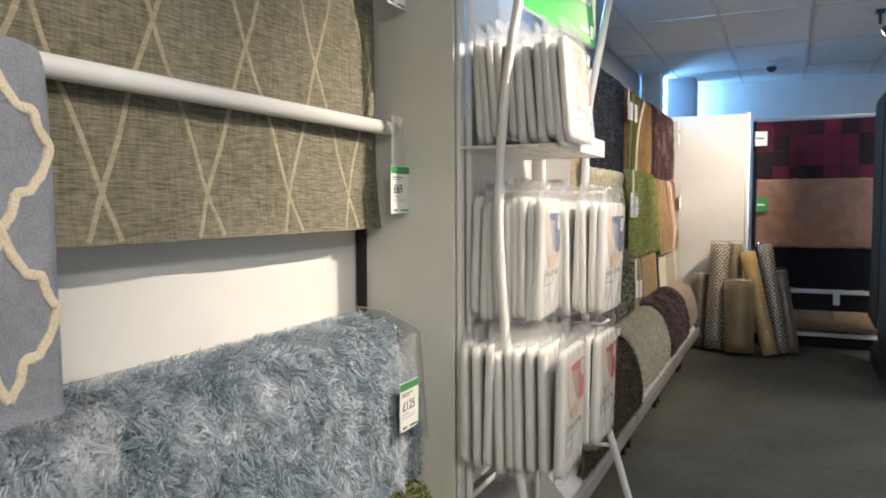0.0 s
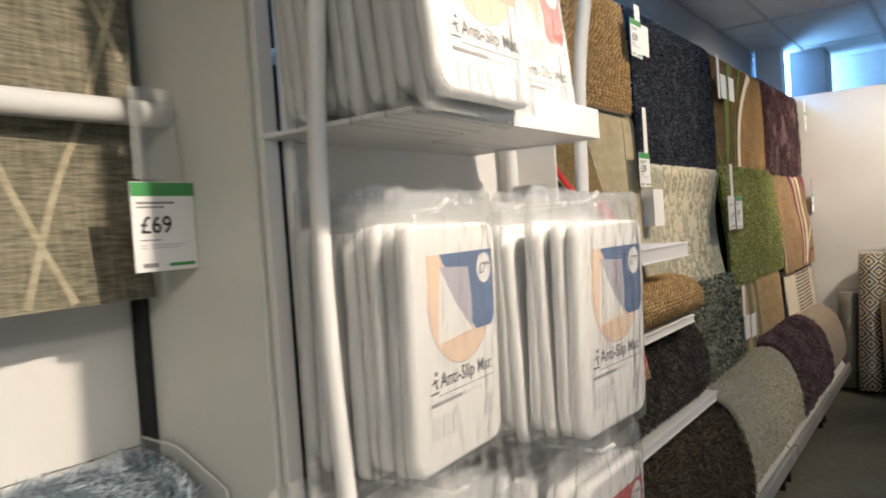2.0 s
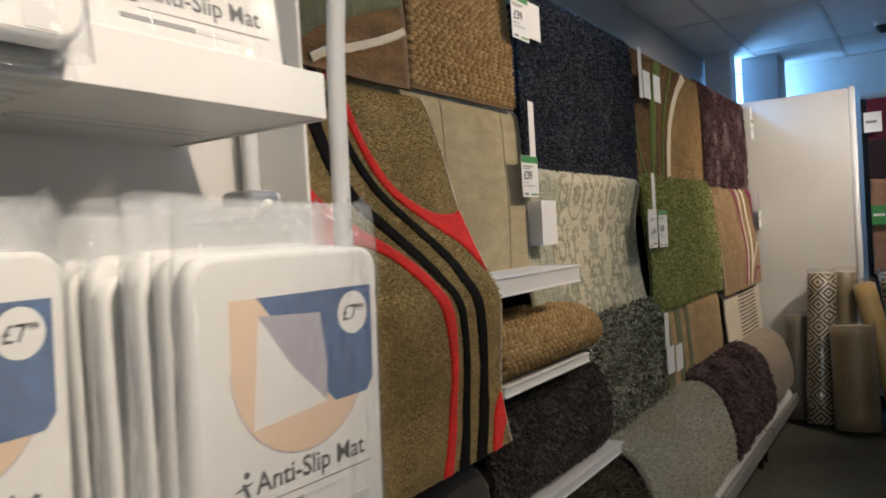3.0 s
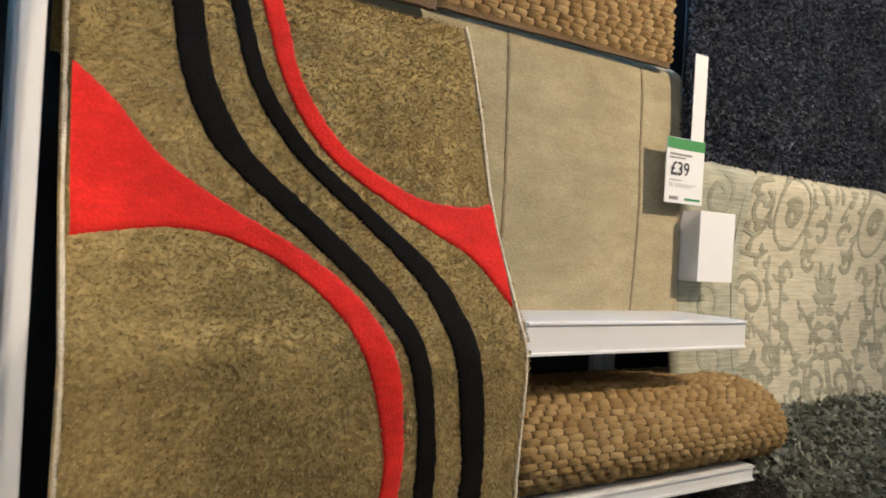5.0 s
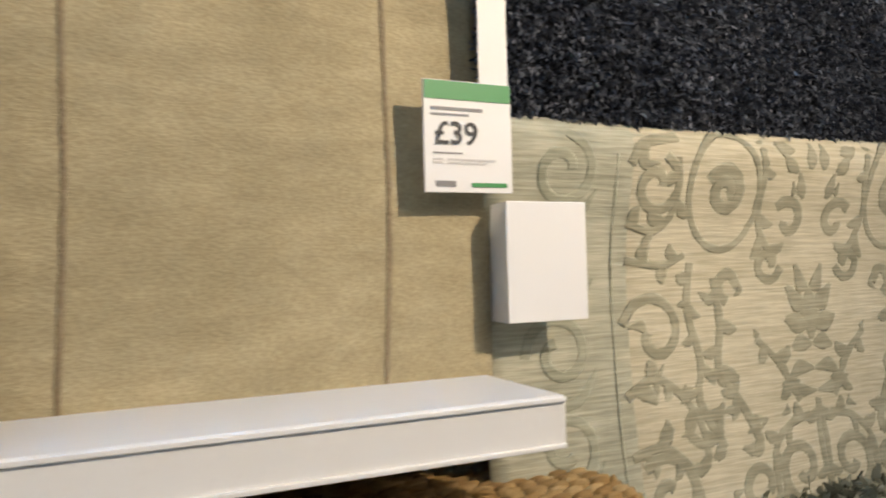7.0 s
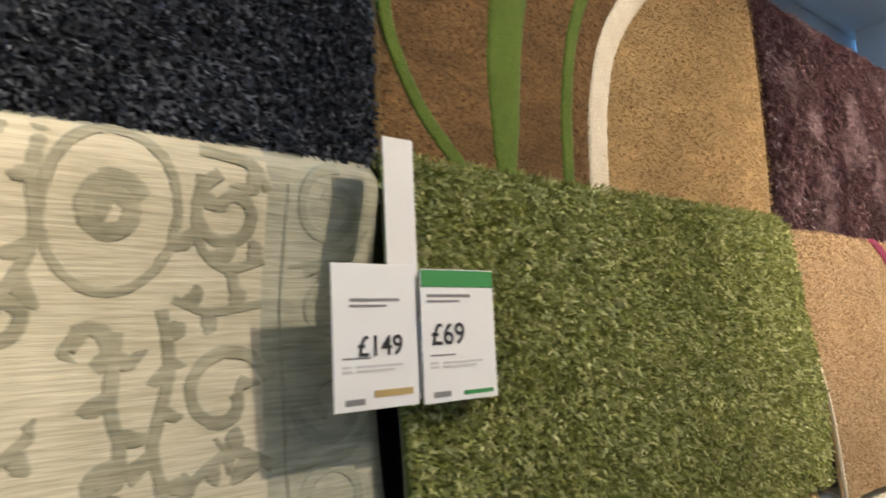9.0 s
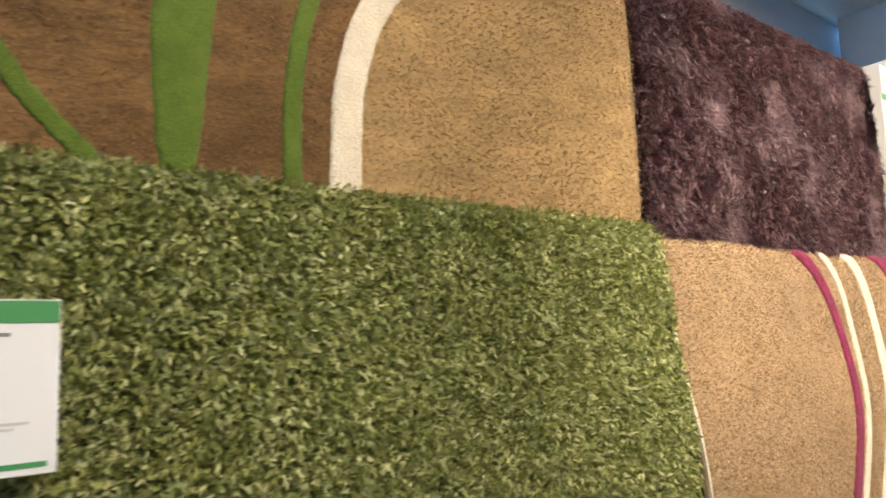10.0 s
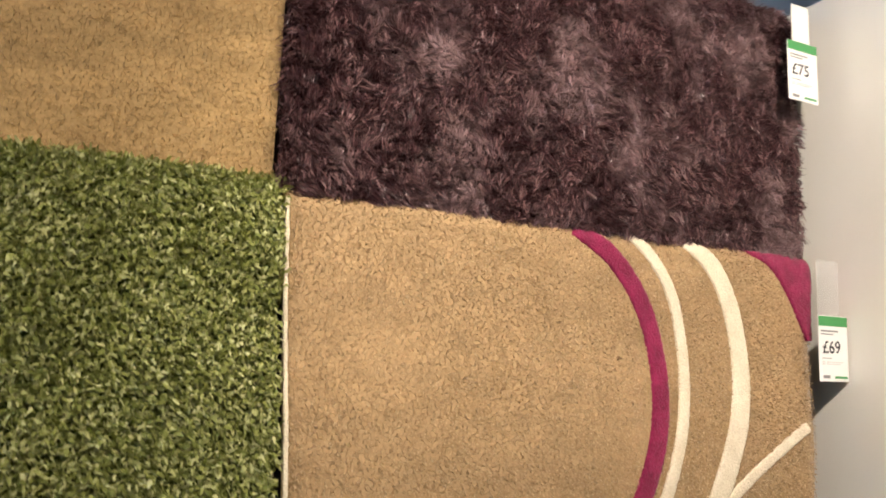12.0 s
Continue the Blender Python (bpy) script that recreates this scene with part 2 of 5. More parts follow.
M["brown_field"] = fabric("brown_field", (0.095, 0.051, 0.019), (0.215, 0.122, 0.048), 280, 9, (1, 0.45, 1.1), 0.4, fleck=0.7, brushed=0.30)
M["cream_stripe"] = fabric("cream_stripe", (0.62, 0.53, 0.38), (0.82, 0.73, 0.57), 300, 30, bump=0.8)
M["green_stripe"] = fabric("green_stripe", (0.065, 0.105, 0.012), (0.13, 0.19, 0.03), 400, 12, bump=0.6)
M["magenta"] = fabric("magenta", (0.13, 0.007, 0.032), (0.31, 0.022, 0.088), 300, 40, bump=0.8, patchy=0.5)
M["lattice"] = fabric("lattice", (0.084, 0.076, 0.048), (0.30, 0.275, 0.20), 190, 7, (1, 0.13, 1.25), 0.9, lo=0.30, hi=0.70, patchy=0.18, cross=0.26)
M["lattice_line"] = fabric("lattice_line", (0.27, 0.235, 0.15), (0.44, 0.39, 0.28), 120, 8, (1, 0.3, 1.5), 0.5)
M["trellis"] = fabric("trellis", (0.18, 0.19, 0.22), (0.30, 0.31, 0.35), 330, 8)


def strand_material():
    m = pile("jute", (0.45, 0.278, 0.102), (0.57, 0.375, 0.150), (0.72, 0.51, 0.235), 30, 0.5, 0.45, 0.2)
    n, l = m.node_tree.nodes, m.node_tree.links
    co = n.new("ShaderNodeTexCoord").outputs["Object"]
    bumped(n, l, n["Principled BSDF"], noise_node(n, l, co, 420, 2, (1, 0.10, 1.0)), 1.0, 0.004)
    return m


M["jute"] = strand_material()
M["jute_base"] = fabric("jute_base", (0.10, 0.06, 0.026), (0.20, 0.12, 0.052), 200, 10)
M["green_pile"] = pile("green_pile", (0.17, 0.195, 0.045), (0.40, 0.425, 0.125), (0.80, 0.80, 0.44), 9, 0.5, 0.5, 0.3)
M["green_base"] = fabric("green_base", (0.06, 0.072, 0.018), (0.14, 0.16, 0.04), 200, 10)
# the pale pinkish drifts put the plum rug's silky sheen into its colour
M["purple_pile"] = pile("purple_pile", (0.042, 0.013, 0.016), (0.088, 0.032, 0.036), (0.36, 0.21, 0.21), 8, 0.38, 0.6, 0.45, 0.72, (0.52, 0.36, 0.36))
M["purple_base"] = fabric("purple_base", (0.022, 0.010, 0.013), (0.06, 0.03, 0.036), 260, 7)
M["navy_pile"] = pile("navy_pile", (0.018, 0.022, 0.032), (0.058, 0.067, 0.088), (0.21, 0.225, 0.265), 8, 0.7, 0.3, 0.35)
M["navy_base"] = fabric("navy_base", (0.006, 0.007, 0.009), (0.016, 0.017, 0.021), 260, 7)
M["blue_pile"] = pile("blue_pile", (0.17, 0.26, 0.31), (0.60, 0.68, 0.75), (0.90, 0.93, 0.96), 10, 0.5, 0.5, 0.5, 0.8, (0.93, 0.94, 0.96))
# darker than the yarns: shade between the locks is put into this colour
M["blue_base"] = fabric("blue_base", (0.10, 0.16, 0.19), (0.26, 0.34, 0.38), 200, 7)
M["pebble_pile"] = pile("pebble_pile", (0.07, 0.072, 0.054), (0.30, 0.305, 0.235), (0.62, 0.62, 0.50), 14, 0.8, 0.2, 0.35)
M["pebble_base"] = fabric("pebble_base", (0.04, 0.042, 0.032), (0.11, 0.11, 0.085), 200, 12)
M["charcoal_pile"] = pile("charcoal_pile", (0.035, 0.030, 0.027), (0.095, 0.084, 0.074), (0.26, 0.235, 0.21), 9, 0.7, 0.3, 0.5)
M["charcoal_base"] = fabric("charcoal_base", (0.014, 0.012, 0.010), (0.04, 0.034, 0.028), 200, 10)
M["cream_pile"] = pile("cream_pile", (0.54, 0.50, 0.38), (0.74, 0.69, 0.55), (0.86, 0.82, 0.69), 8, 0.8, 0.2, 0.25)
M["cream_base"] = fabric("cream_base", (0.25, 0.23, 0.17), (0.40, 0.38, 0.29), 200, 9)
M["brown_pile"] = pile("brown_pile", (0.05, 0.040, 0.027), (0.115, 0.092, 0.064), (0.23, 0.19, 0.135), 8, 0.8, 0.2, 0.4)
M["brown_base"] = fabric("brown_base", (0.05, 0.04, 0.026), (0.12, 0.095, 0.065), 200, 9)
M["mauve_pile"] = pile("mauve_pile", (0.07, 0.038, 0.042), (0.15, 0.09, 0.095), (0.42, 0.31, 0.30), 7, 0.45, 0.5, 0.5, 0.5)
M["mauve_base"] = fabric("mauve_base", (0.05, 0.028, 0.03), (0.12, 0.07, 0.075), 220, 7)
M["taupe"] = fabric("taupe", (0.20, 0.15, 0.10), (0.38, 0.30, 0.21), 200, 7)
M["olive_stripe"] = fabric("olive_stripe", (0.10, 0.105, 0.05), (0.20, 0.20, 0.11), 300, 9, (1, 2, 0.5))
M["ladder_cream"] = fabric("ladder_cream", (0.52, 0.45, 0.33), (0.70, 0.62, 0.48), 250, 9)
M["ladder_brown"] = fabric("ladder_brown", (0.09, 0.06, 0.035), (0.16, 0.11, 0.07), 250, 9)
M["pink_pile"] = pile("pink_pile", (0.26, 0.14, 0.085), (0.38, 0.22, 0.14), (0.52, 0.33, 0.23), 5, 0.7, 0.3, 0.5)
M["pink_base"] = fabric("pink_base", (0.26, 0.14, 0.09), (0.42, 0.25, 0.17), 120, 6, bump=1.0)
M["midnight"] = fabric("midnight", (0.005, 0.006, 0.010), (0.014, 0.016, 0.024), 240, 8)
M["gold"] = fabric("gold", (0.34, 0.21, 0.055), (0.58, 0.39, 0.13), 240, 8, rough=0.4)
M["bronze"] = fabric("bronze", (0.13, 0.092, 0.038), (0.25, 0.18, 0.08), 240, 8, rough=0.4)
M["slate"] = fabric("slate", (0.075, 0.062, 0.04), (0.17, 0.145, 0.10), 240, 8, rough=0.4)
M["dark_green"] = fabric("dark_green", (0.012, 0.016, 0.010), (0.03, 0.04, 0.025), 200, 6)


def zigzag_material():
    m, n, l, b = shader("zigzag", 0.4)
    co = n.new("ShaderNodeTexCoord").outputs["Object"]
    w = n.new("ShaderNodeTexWave")
    w.wave_type, w.bands_direction, w.wave_profile = "BANDS", "Z", "TRI"
    w.inputs["Scale"].default_value = 11
    sep, comb, ping, rise, add = n.new("ShaderNodeSeparateXYZ"), n.new("ShaderNodeCombineXYZ"), n.new("ShaderNodeMath"), n.new("ShaderNodeMath"), n.new("ShaderNodeMath")
    ping.operation, ping.inputs[1].default_value = "PINGPONG", 0.055
    rise.operation, rise.inputs[1].default_value = "PINGPONG", 0.065
    l.new(co, sep.inputs[0])
    l.new(sep.outputs["X"], ping.inputs[0])
    l.new(ping.outputs[0], add.inputs[0])
    l.new(sep.outputs["Z"], rise.inputs[0])
    l.new(rise.outputs[0], add.inputs[1])
    l.new(add.outputs[0], comb.inputs["Z"])
    l.new(comb.outputs[0], w.inputs["Vector"])
    l.new(mixed(n, l, spread(n, l, w.outputs["Fac"], 0.46, 0.54), (0.018, 0.015, 0.011), (0.42, 0.355, 0.24)), b.inputs["Base Color"])
    return m


M["zigzag"] = zigzag_material()


def patchwork_material():
    m, n, l, b = shader("patchwork", 0.9)
    r = n.new("ShaderNodeObjectInfo").outputs["Random"]
    ramp = n.new("ShaderNodeValToRGB")
    e = ramp.color_ramp.elements
    e[0].color, e[1].color = (0.012, 0.006, 0.008, 1), (0.13, 0.012, 0.034, 1)
    e.new(0.4).color = (0.035, 0.010, 0.014, 1)
    e.new(0.7).color = (0.075, 0.010, 0.020, 1)
    l.new(r, ramp.inputs[0])
    l.new(ramp.outputs[0], b.inputs["Base Color"])
    return m


M["patchwork"] = patchwork_material()


# ---- building helpers ----
def thing(name, base, label, category, group="", kind=""):
    ob = new(name)
    ob.empty_display_size = 0.1
    ob.location = base
    return tagged(ob, label, category, group, kind)


def world_base(ob):
    at = Vector(ob.location)
    while ob.parent:
        ob = ob.parent
        at += Vector(ob.location)
    return at


def part(name, geo, material, parent=None, label=""):
    """Links a bmesh (or a ready mesh), given in world places, as one mesh object under its thing."""
    if isinstance(geo, bmesh.types.BMesh):
        me = bpy.data.meshes.new(name)
        bmesh.ops.recalc_face_normals(geo, faces=geo.faces)
        geo.to_mesh(me)
        geo.free()
    else:
        me = geo
    me.materials.append(material)
    ob = new(name, me)
    if parent:
        ob.parent = parent
        ob.location = -world_base(parent)
    if label:
        tagged(ob, label)
    return ob


def structure(name, geo, material, label):
    return tagged(part(name, geo, material), label, name.split("_")[0], kind="structure")


def box_bm(x0, x1, y0, y1, z0, z1, bevel=0.0, bm=None):
    own = bmesh.new()
    bmesh.ops.create_cube(own, size=1, matrix=Matrix.Translation(((x0 + x1) / 2, (y0 + y1) / 2, (z0 + z1) / 2)) @ Matrix.Diagonal((x1 - x0, y1 - y0, z1 - z0, 1)))
    if bevel:
        bmesh.ops.bevel(own, geom=own.edges[:], offset=bevel, segments=2, affect="EDGES", profile=0.5)
    if bm is None:
        return own
    me = bpy.data.meshes.new("tmp")
    own.to_mesh(me)
    own.free()
    bm.from_mesh(me)
    bpy.data.meshes.remove(me)
    return bm


def smooth(points, steps=8):
    """A Catmull-Rom line through the points."""
    p = [np.array(q, float) for q in points]
    p = [2 * p[0] - p[1]] + p + [2 * p[-1] - p[-2]]
    out = []
    for i in range(1, len(p) - 2):
        for k in range(steps):
            u = k / steps
            a, b, c, d = p[i - 1], p[i], p[i + 1], p[i + 2]
            out.append(0.5 * (2 * b + (c - a) * u + (2 * a - 5 * b + 4 * c - d) * u * u + (3 * b - a - 3 * c + d) * u ** 3))
    out.append(p[-2])
    return np.array(out)


def tube_mesh(name, points, radius, sides=12, shade=True):
    """A round bar along points, with closed ends."""
    pts = [Vector(p) for p in points]
    verts, faces = [], []
    for i, p in enumerate(pts):
        t = (pts[min(i + 1, len(pts) - 1)] - pts[max(i - 1, 0)]).normalized()
        u = t.orthogonal() if abs(t.z) > 0.9 else t.cross(Vector((0, 0, 1)))
        if abs(t.z) > 0.9:
            u = t.cross(Vector((0, 1, 0)))
        u.normalize()
        v = t.cross(u)
        for k in range(sides):
            a = 2 * math.pi * k / sides
            verts.append(tuple(p + (u * math.cos(a) + v * math.sin(a)) * radius))
    for i in range(len(pts) - 1):
        for k in range(sides):
            a, b = i * sides + k, i * sides + (k + 1) % sides
            faces.append((a, b, b + sides, a + sides))
    faces.append(tuple(range(sides))[::-1])
    faces.append(tuple(range((len(pts) - 1) * sides, len(pts) * sides)))
    me = bpy.data.meshes.new(name)
    me.from_pydata(verts, [], faces)
    if shade:
        me.polygons.foreach_set("use_smooth", [len(p.vertices) == 4 for p in me.polygons])
    return me


class Drape:
    """A cloth over a rail: a profile (x, z) from behind the rail over its top and down the front, carried along y."""

    def __init__(self, profile, y0, y1, thick=0.012, wave=0.006, lean0=0.0, lean1=0.0, seed=1, steps=8):
        self.line = smooth(profile, steps)
        self.y0, self.y1, self.thick, self.wave, self.lean0, self.lean1, self.seed = y0, y1, thick, wave, lean0, lean1, seed
        seg = np.linalg.norm(np.diff(self.line, axis=0), axis=1)
        self.arc = np.concatenate([[0], np.cumsum(seg)])
        t = np.gradient(self.line, axis=0)
        t /= np.linalg.norm(t, axis=1)[:, None]
        self.normal = np.stack([-t[:, 1], t[:, 0]], 1)
        if self.normal[-1][0] < 0:
            self.normal *= -1
        self.crest = int(np.argmax(self.line[:, 1]))
        self.bands = []

    def at(self, s, y, lift=0.0):
        """The place at arc s (metres along the profile) and y, lifted off the cloth."""
        x, z = np.interp(s, self.arc, self.line[:, 0]), np.interp(s, self.arc, self.line[:, 1])
        nx, nz = np.interp(s, self.arc, self.normal[:, 0]), np.interp(s, self.arc, self.normal[:, 1])
        down = np.clip((s - self.arc[self.crest]) / 0.5, 0, 1.2)
        w = self.wave * down * (np.sin(y * 9.0 + self.seed) + 0.6 * np.sin(y * 21.0 + self.seed * 2.3 + s * 4))
        f = np.clip((s - self.arc[self.crest]) / (self.arc[-1] - self.arc[self.crest]), 0, 1)
        u = (y - self.y0) / (self.y1 - self.y0)
        yy = y + f * (self.lean0 * (1 - u) + self.lean1 * u)
        return x + nx * lift + w, yy, z + nz * lift

    def arc_at(self, z):
        """The arc length at which the front hangs at height z."""
        front = self.line[self.crest:]
        return np.interp(-np.asarray(z, float), -front[:, 1], self.arc[self.crest:])

    def mesh(self, name, across=40):
        ys = np.linspace(self.y0, self.y1, across + 1)
        n = len(self.arc)
        verts, faces = [], []
        for lift in (0.0, -self.thick):
            for y in ys:
                edge = min(y - self.y0, self.y1 - y)
                tuck = -0.35 * self.thick * max(0.0, 1 - edge / 0.012) if lift == 0 else 0.0
                x, yy, z = self.at(self.arc, np.full(n, y), lift + tuck)
                verts += np.stack([x, yy, z], 1).tolist()
        m = (across + 1) * n
        for j in range(across):
            for i in range(n - 1):
                a, b, c, d = j * n + i, j * n + i + 1, (j + 1) * n + i + 1, (j + 1) * n + i
                faces.append((a, b, c, d))
                faces.append((m + d, m + c, m + b, m + a))
        for i in range(n - 1):
            faces.append((i + 1, i, m + i, m + i + 1))
            e = across * n
            faces.append((e + i, e + i + 1, m + e + i + 1, m + e + i))
        for j in range(across):
            a, d = j * n, (j + 1) * n
            faces.append((d, a, m + a, m + d))
            a, d = j * n + n - 1, (j + 1) * n + n - 1
            faces.append((a, d, m + d, m + a))
        me = bpy.data.meshes.new(name)
        me.from_pydata(verts, [], faces)
        me.polygons.foreach_set("use_smooth", [True] * len(me.polygons))
        return me

    def band(self, name, left, right, lift=0.004, steps=18, across=4, edge=-0.003):
        """A carved band of pile between two lines of (y, z) on the front, its edges rounded down."""
        a, b = smooth(left, steps), smooth(right, steps)
        self.bands.append(np.concatenate([a, b[::-1]]))
        n = len(a)
        g = np.random.default_rng(n)
        verts, faces = [], []
        rows = [(0.0, edge), (0.02, lift * 0.7), (0.10, lift)] + [(k / across, lift * 1.1) for k in range(1, across) if 0.11 < k / across < 0.89] + [(0.90, lift), (0.98, lift * 0.7), (1.0, edge)]
        wide = self.y1 - self.y0
        for u, up in rows:
            q = a * (1 - u) + b * u + (g.normal(0, 0.0006, (n, 2)) if u < 0.12 or u > 0.88 else 0.0)
            s = self.arc_at(q[:, 1])
            f = np.clip((s - self.arc[self.crest]) / (self.arc[-1] - self.arc[self.crest]), 0, 1)
            k = f * (self.lean1 - self.lean0) / wide
            x, y, z = self.at(s, (q[:, 0] - f * self.lean0 + k * self.y0) / (1 + k), up)
            verts += np.stack([x, y, z], 1).tolist()
        for r in range(len(rows) - 1):
            for i in range(n - 1):
                faces.append((r * n + i, r * n + i + 1, (r + 1) * n + i + 1, (r + 1) * n + i))
        me = bpy.data.meshes.new(name)
        me.from_pydata(verts, [], faces)
        me.polygons.foreach_set("use_smooth", [True] * len(me.polygons))
        return me

    def stripe(self, name, middle, width, lift=0.004, steps=16, taper=False, edge=-0.003):
        c = smooth(middle, steps)
        if taper:
            width = (width * (0.15 + np.sin(np.linspace(0.12, math.pi - 0.12, len(c)))))[:, None]
        t = np.gradient(c, axis=0)
        t /= np.linalg.norm(t, axis=1)[:, None]
        side = np.stack([t[:, 1], -t[:, 0]], 1) * width / 2
        return self.band(name, list(c - side)[::steps], list(c + side)[::steps], lift, steps, 4, edge)

    def yarns(self, name, count, length, width, droop=0.5, rough=0.5, seed=3, s0=None, s1=None, fuzz=0.004, lock=0.0, within=None):
        """Loose yarns all over the outside: each a bent pointed strip."""
        g = np.random.default_rng(seed)
        lo = max(0.0, self.arc[self.crest] - 0.05) if s0 is None else s0
        hi = self.arc[-1] - length * 0.3 if s1 is None else s1
        s = g.uniform(lo, hi, count)
        y = g.uniform(self.y0 - fuzz, self.y1 + fuzz, count)
        x, yy, z = self.at(s, y)
        if self.bands or within is not None:
            free = self.bare(yy, z) if within is None else self.bare(yy, z) & within(yy, z)
            s, y, x, yy, z, count = s[free], y[free], x[free], yy[free], z[free], int(free.sum())
        base = np.stack([x, yy, z], 1)
        nx, nz = np.interp(s, self.arc, self.normal[:, 0]), np.interp(s, self.arc, self.normal[:, 1])
        nrm = np.stack([nx, 0 * nx, nz], 1)
        nrm /= np.linalg.norm(nrm, axis=1)[:, None]
        tan = np.stack([nz, 0 * nz, -nx], 1)
        drift = np.sin(yy * 13 + seed) * 0.5 + np.sin(z * 17 + yy * 5) * 0.5
        d1 = nrm * 0.9 + tan * droop * 0.4 + g.normal(0, rough, (count, 3))
        d1[:, 1] += 0.35 * drift
        d1 /= np.linalg.norm(d1, axis=1)[:, None]
        d1 += nrm * 0.25
        d2 = nrm * 0.25 + tan * droop + g.normal(0, rough, (count, 3))
        d2[:, 1] += 0.5 * drift
        d2 /= np.linalg.norm(d2, axis=1)[:, None]
        if lock:
            # yarns gather into locks that lie over one another
            row, col = np.floor(s / lock).astype(int), np.floor(y / lock + 0.5 * (np.floor(s / lock) % 2)).astype(int)
            turn = np.random.default_rng(seed + 1).normal(0, 1, (64, 64, 5))[row % 64, col % 64]
            d2 = d2 * 0.75 + turn[:, :3] * 0.45 + tan * 0.15
            d2 /= np.linalg.norm(d2, axis=1)[:, None]
            to_s = (row + 0.5 + 0.3 * turn[:, 3]) * lock - s
            to_y = (col + 0.5 - 0.5 * (row % 2) + 0.3 * turn[:, 4]) * lock - y
            pull = tan * to_s[:, None] + np.array([[0.0, 1.0, 0.0]]) * to_y[:, None]
            d2 += pull / length * 1.1
        ln = length * g.uniform(0.65, 1.2, count)[:, None]
        side = np.cross(d1 + d2, g.normal(0, 1, (count, 3)))
        side /= np.linalg.norm(side, axis=1)[:, None] + 1e-9
        side *= (width * g.uniform(0.7, 1.3, count))[:, None] / 2
        mid = base + d1 * ln * 0.5
        tip = mid + d2 * ln * 0.5
        v = np.stack([base - side * 0.8, base + side * 0.8, mid + side, mid - side, tip + side * 0.35, tip - side * 0.35], 1).reshape(-1, 3)
        k = np.arange(count)[:, None] * 6
        f = np.concatenate([k + np.array([0, 1, 2, 3]), k + np.array([3, 2, 4, 5])])
        me = bpy.data.meshes.new(name)
        me.from_pydata(v.tolist(), [], f.tolist())
        me.polygons.foreach_set("use_smooth", [True] * len(me.polygons))
        return me

    def bare(self, y, z):
        """Where the front is free of carved bands."""
        free = np.ones(len(y), bool)
        for ring in self.bands:
            inside = np.zeros(len(y), bool)
            for (y0, z0), (y1, z1) in zip(ring, np.roll(ring, -1, 0)):
                if z0 != z1:
                    inside ^= ((z0 > z) != (z1 > z)) & (y < y0 + (y1 - y0) * (z - z0) / (z1 - z0))
            free &= ~inside
        return free

    def weave(self, name, long, high, lift=0.006, s0=None, s1=None, seed=5):
        """Plaited straps in running bond, each a small rounded cushion."""
        g = np.random.default_rng(seed)
        lo = self.arc[0] if s0 is None else s0
        hi = self.arc[-1] if s1 is None else s1
        verts, faces = [], []
        rows = int((hi - lo) / high)
        for r in range(rows):
            sc = lo + (r + 0.5) * high
            y = self.y0 + (long / 2 if r % 2 else 0) + g.uniform(-0.002, 0.002)
            while y < self.y1 - 0.3 * long:
                run = long * g.uniform(0.88, 1.12)
                a, b = max(y, self.y0), min(y + run, self.y1)
                k = len(verts)
                up = lift * g.uniform(0.8, 1.25)
                tilt = g.uniform(-0.12, 0.12) * high
                for du, sv, h in ((0.02, -0.40, -0.9), (0.02, 0.40, -0.9), (0.08, -0.48, 0.0), (0.08, 0.48, 0.0), (0.14, 0, 0.8), (0.5, -0.51, 0.0), (0.5, 0.51, 0.0), (0.5, 0, 1.0), (0.92, -0.48, 0.0), (0.92, 0.48, 0.0), (0.86, 0, 0.8), (0.98, -0.40, -0.9), (0.98, 0.40, -0.9)):
                    yy = a + (b - a) * du
                    x, y2, z = self.at(sc + sv * high + tilt * (du - 0.5) * 2, yy, up * h)
                    verts.append((float(x), float(y2), float(z)))
                for q in ((0, 2, 4), (0, 4, 1), (1, 4, 3), (2, 5, 7, 4), (4, 7, 6, 3), (5, 8, 10, 7), (7, 10, 9, 6), (8, 11, 10), (11, 12, 10), (12, 9, 10)):
                    faces.append(tuple(k + i for i in q))
                y += run
        me = bpy.data.meshes.new(name)
        me.from_pydata(verts, [], faces)
        me.polygons.foreach_set("use_smooth", [True] * len(me.polygons))
        return me


def hung(ztop, zbot, x=0.0, xbot=0.0, bulge=0.012, back=0.16):
    """The profile of a rug hung over a rail whose top is at ztop."""
    return [(x - 0.075, ztop - back), (x - 0.078, ztop - 0.05), (x - 0.062, ztop - 0.008), (x - 0.035, ztop), (x - 0.010, ztop - 0.014), (x, ztop - 0.05),
            (x + bulge, (ztop * 2 + zbot) / 3), (x * 0.4 + xbot * 0.6 + bulge, (ztop + zbot * 2) / 3), (xbot, zbot)]


def words(text, height, place, turn, material, parent, name="lettering", align="LEFT", thick=0.0, bold=0.016):
    """Built-in lettering as a mesh. It lies in the plane of turn, a 3x3 matrix whose columns are right, up and out."""
    cu = bpy.data.curves.new("text", "FONT")
    cu.body, cu.size, cu.align_x, cu.extrude, cu.resolution_u = text, height * 1.4, align, thick, 3
    cu.offset = height * bold
    tmp = new("tmp_text", cu)
    me = bpy.data.meshes.new_from_object(tmp.evaluated_get(bpy.context.evaluated_depsgraph_get()))
    bpy.data.objects.remove(tmp)
    bpy.data.curves.remove(cu)
    me.transform(Matrix.Translation(place) @ turn.to_4x4())
    me.materials.clear()
    return part(name, me, material, parent)


FACING_X = Matrix(((0, 0, 1), (1, 0, 0), (0, 1, 0)))


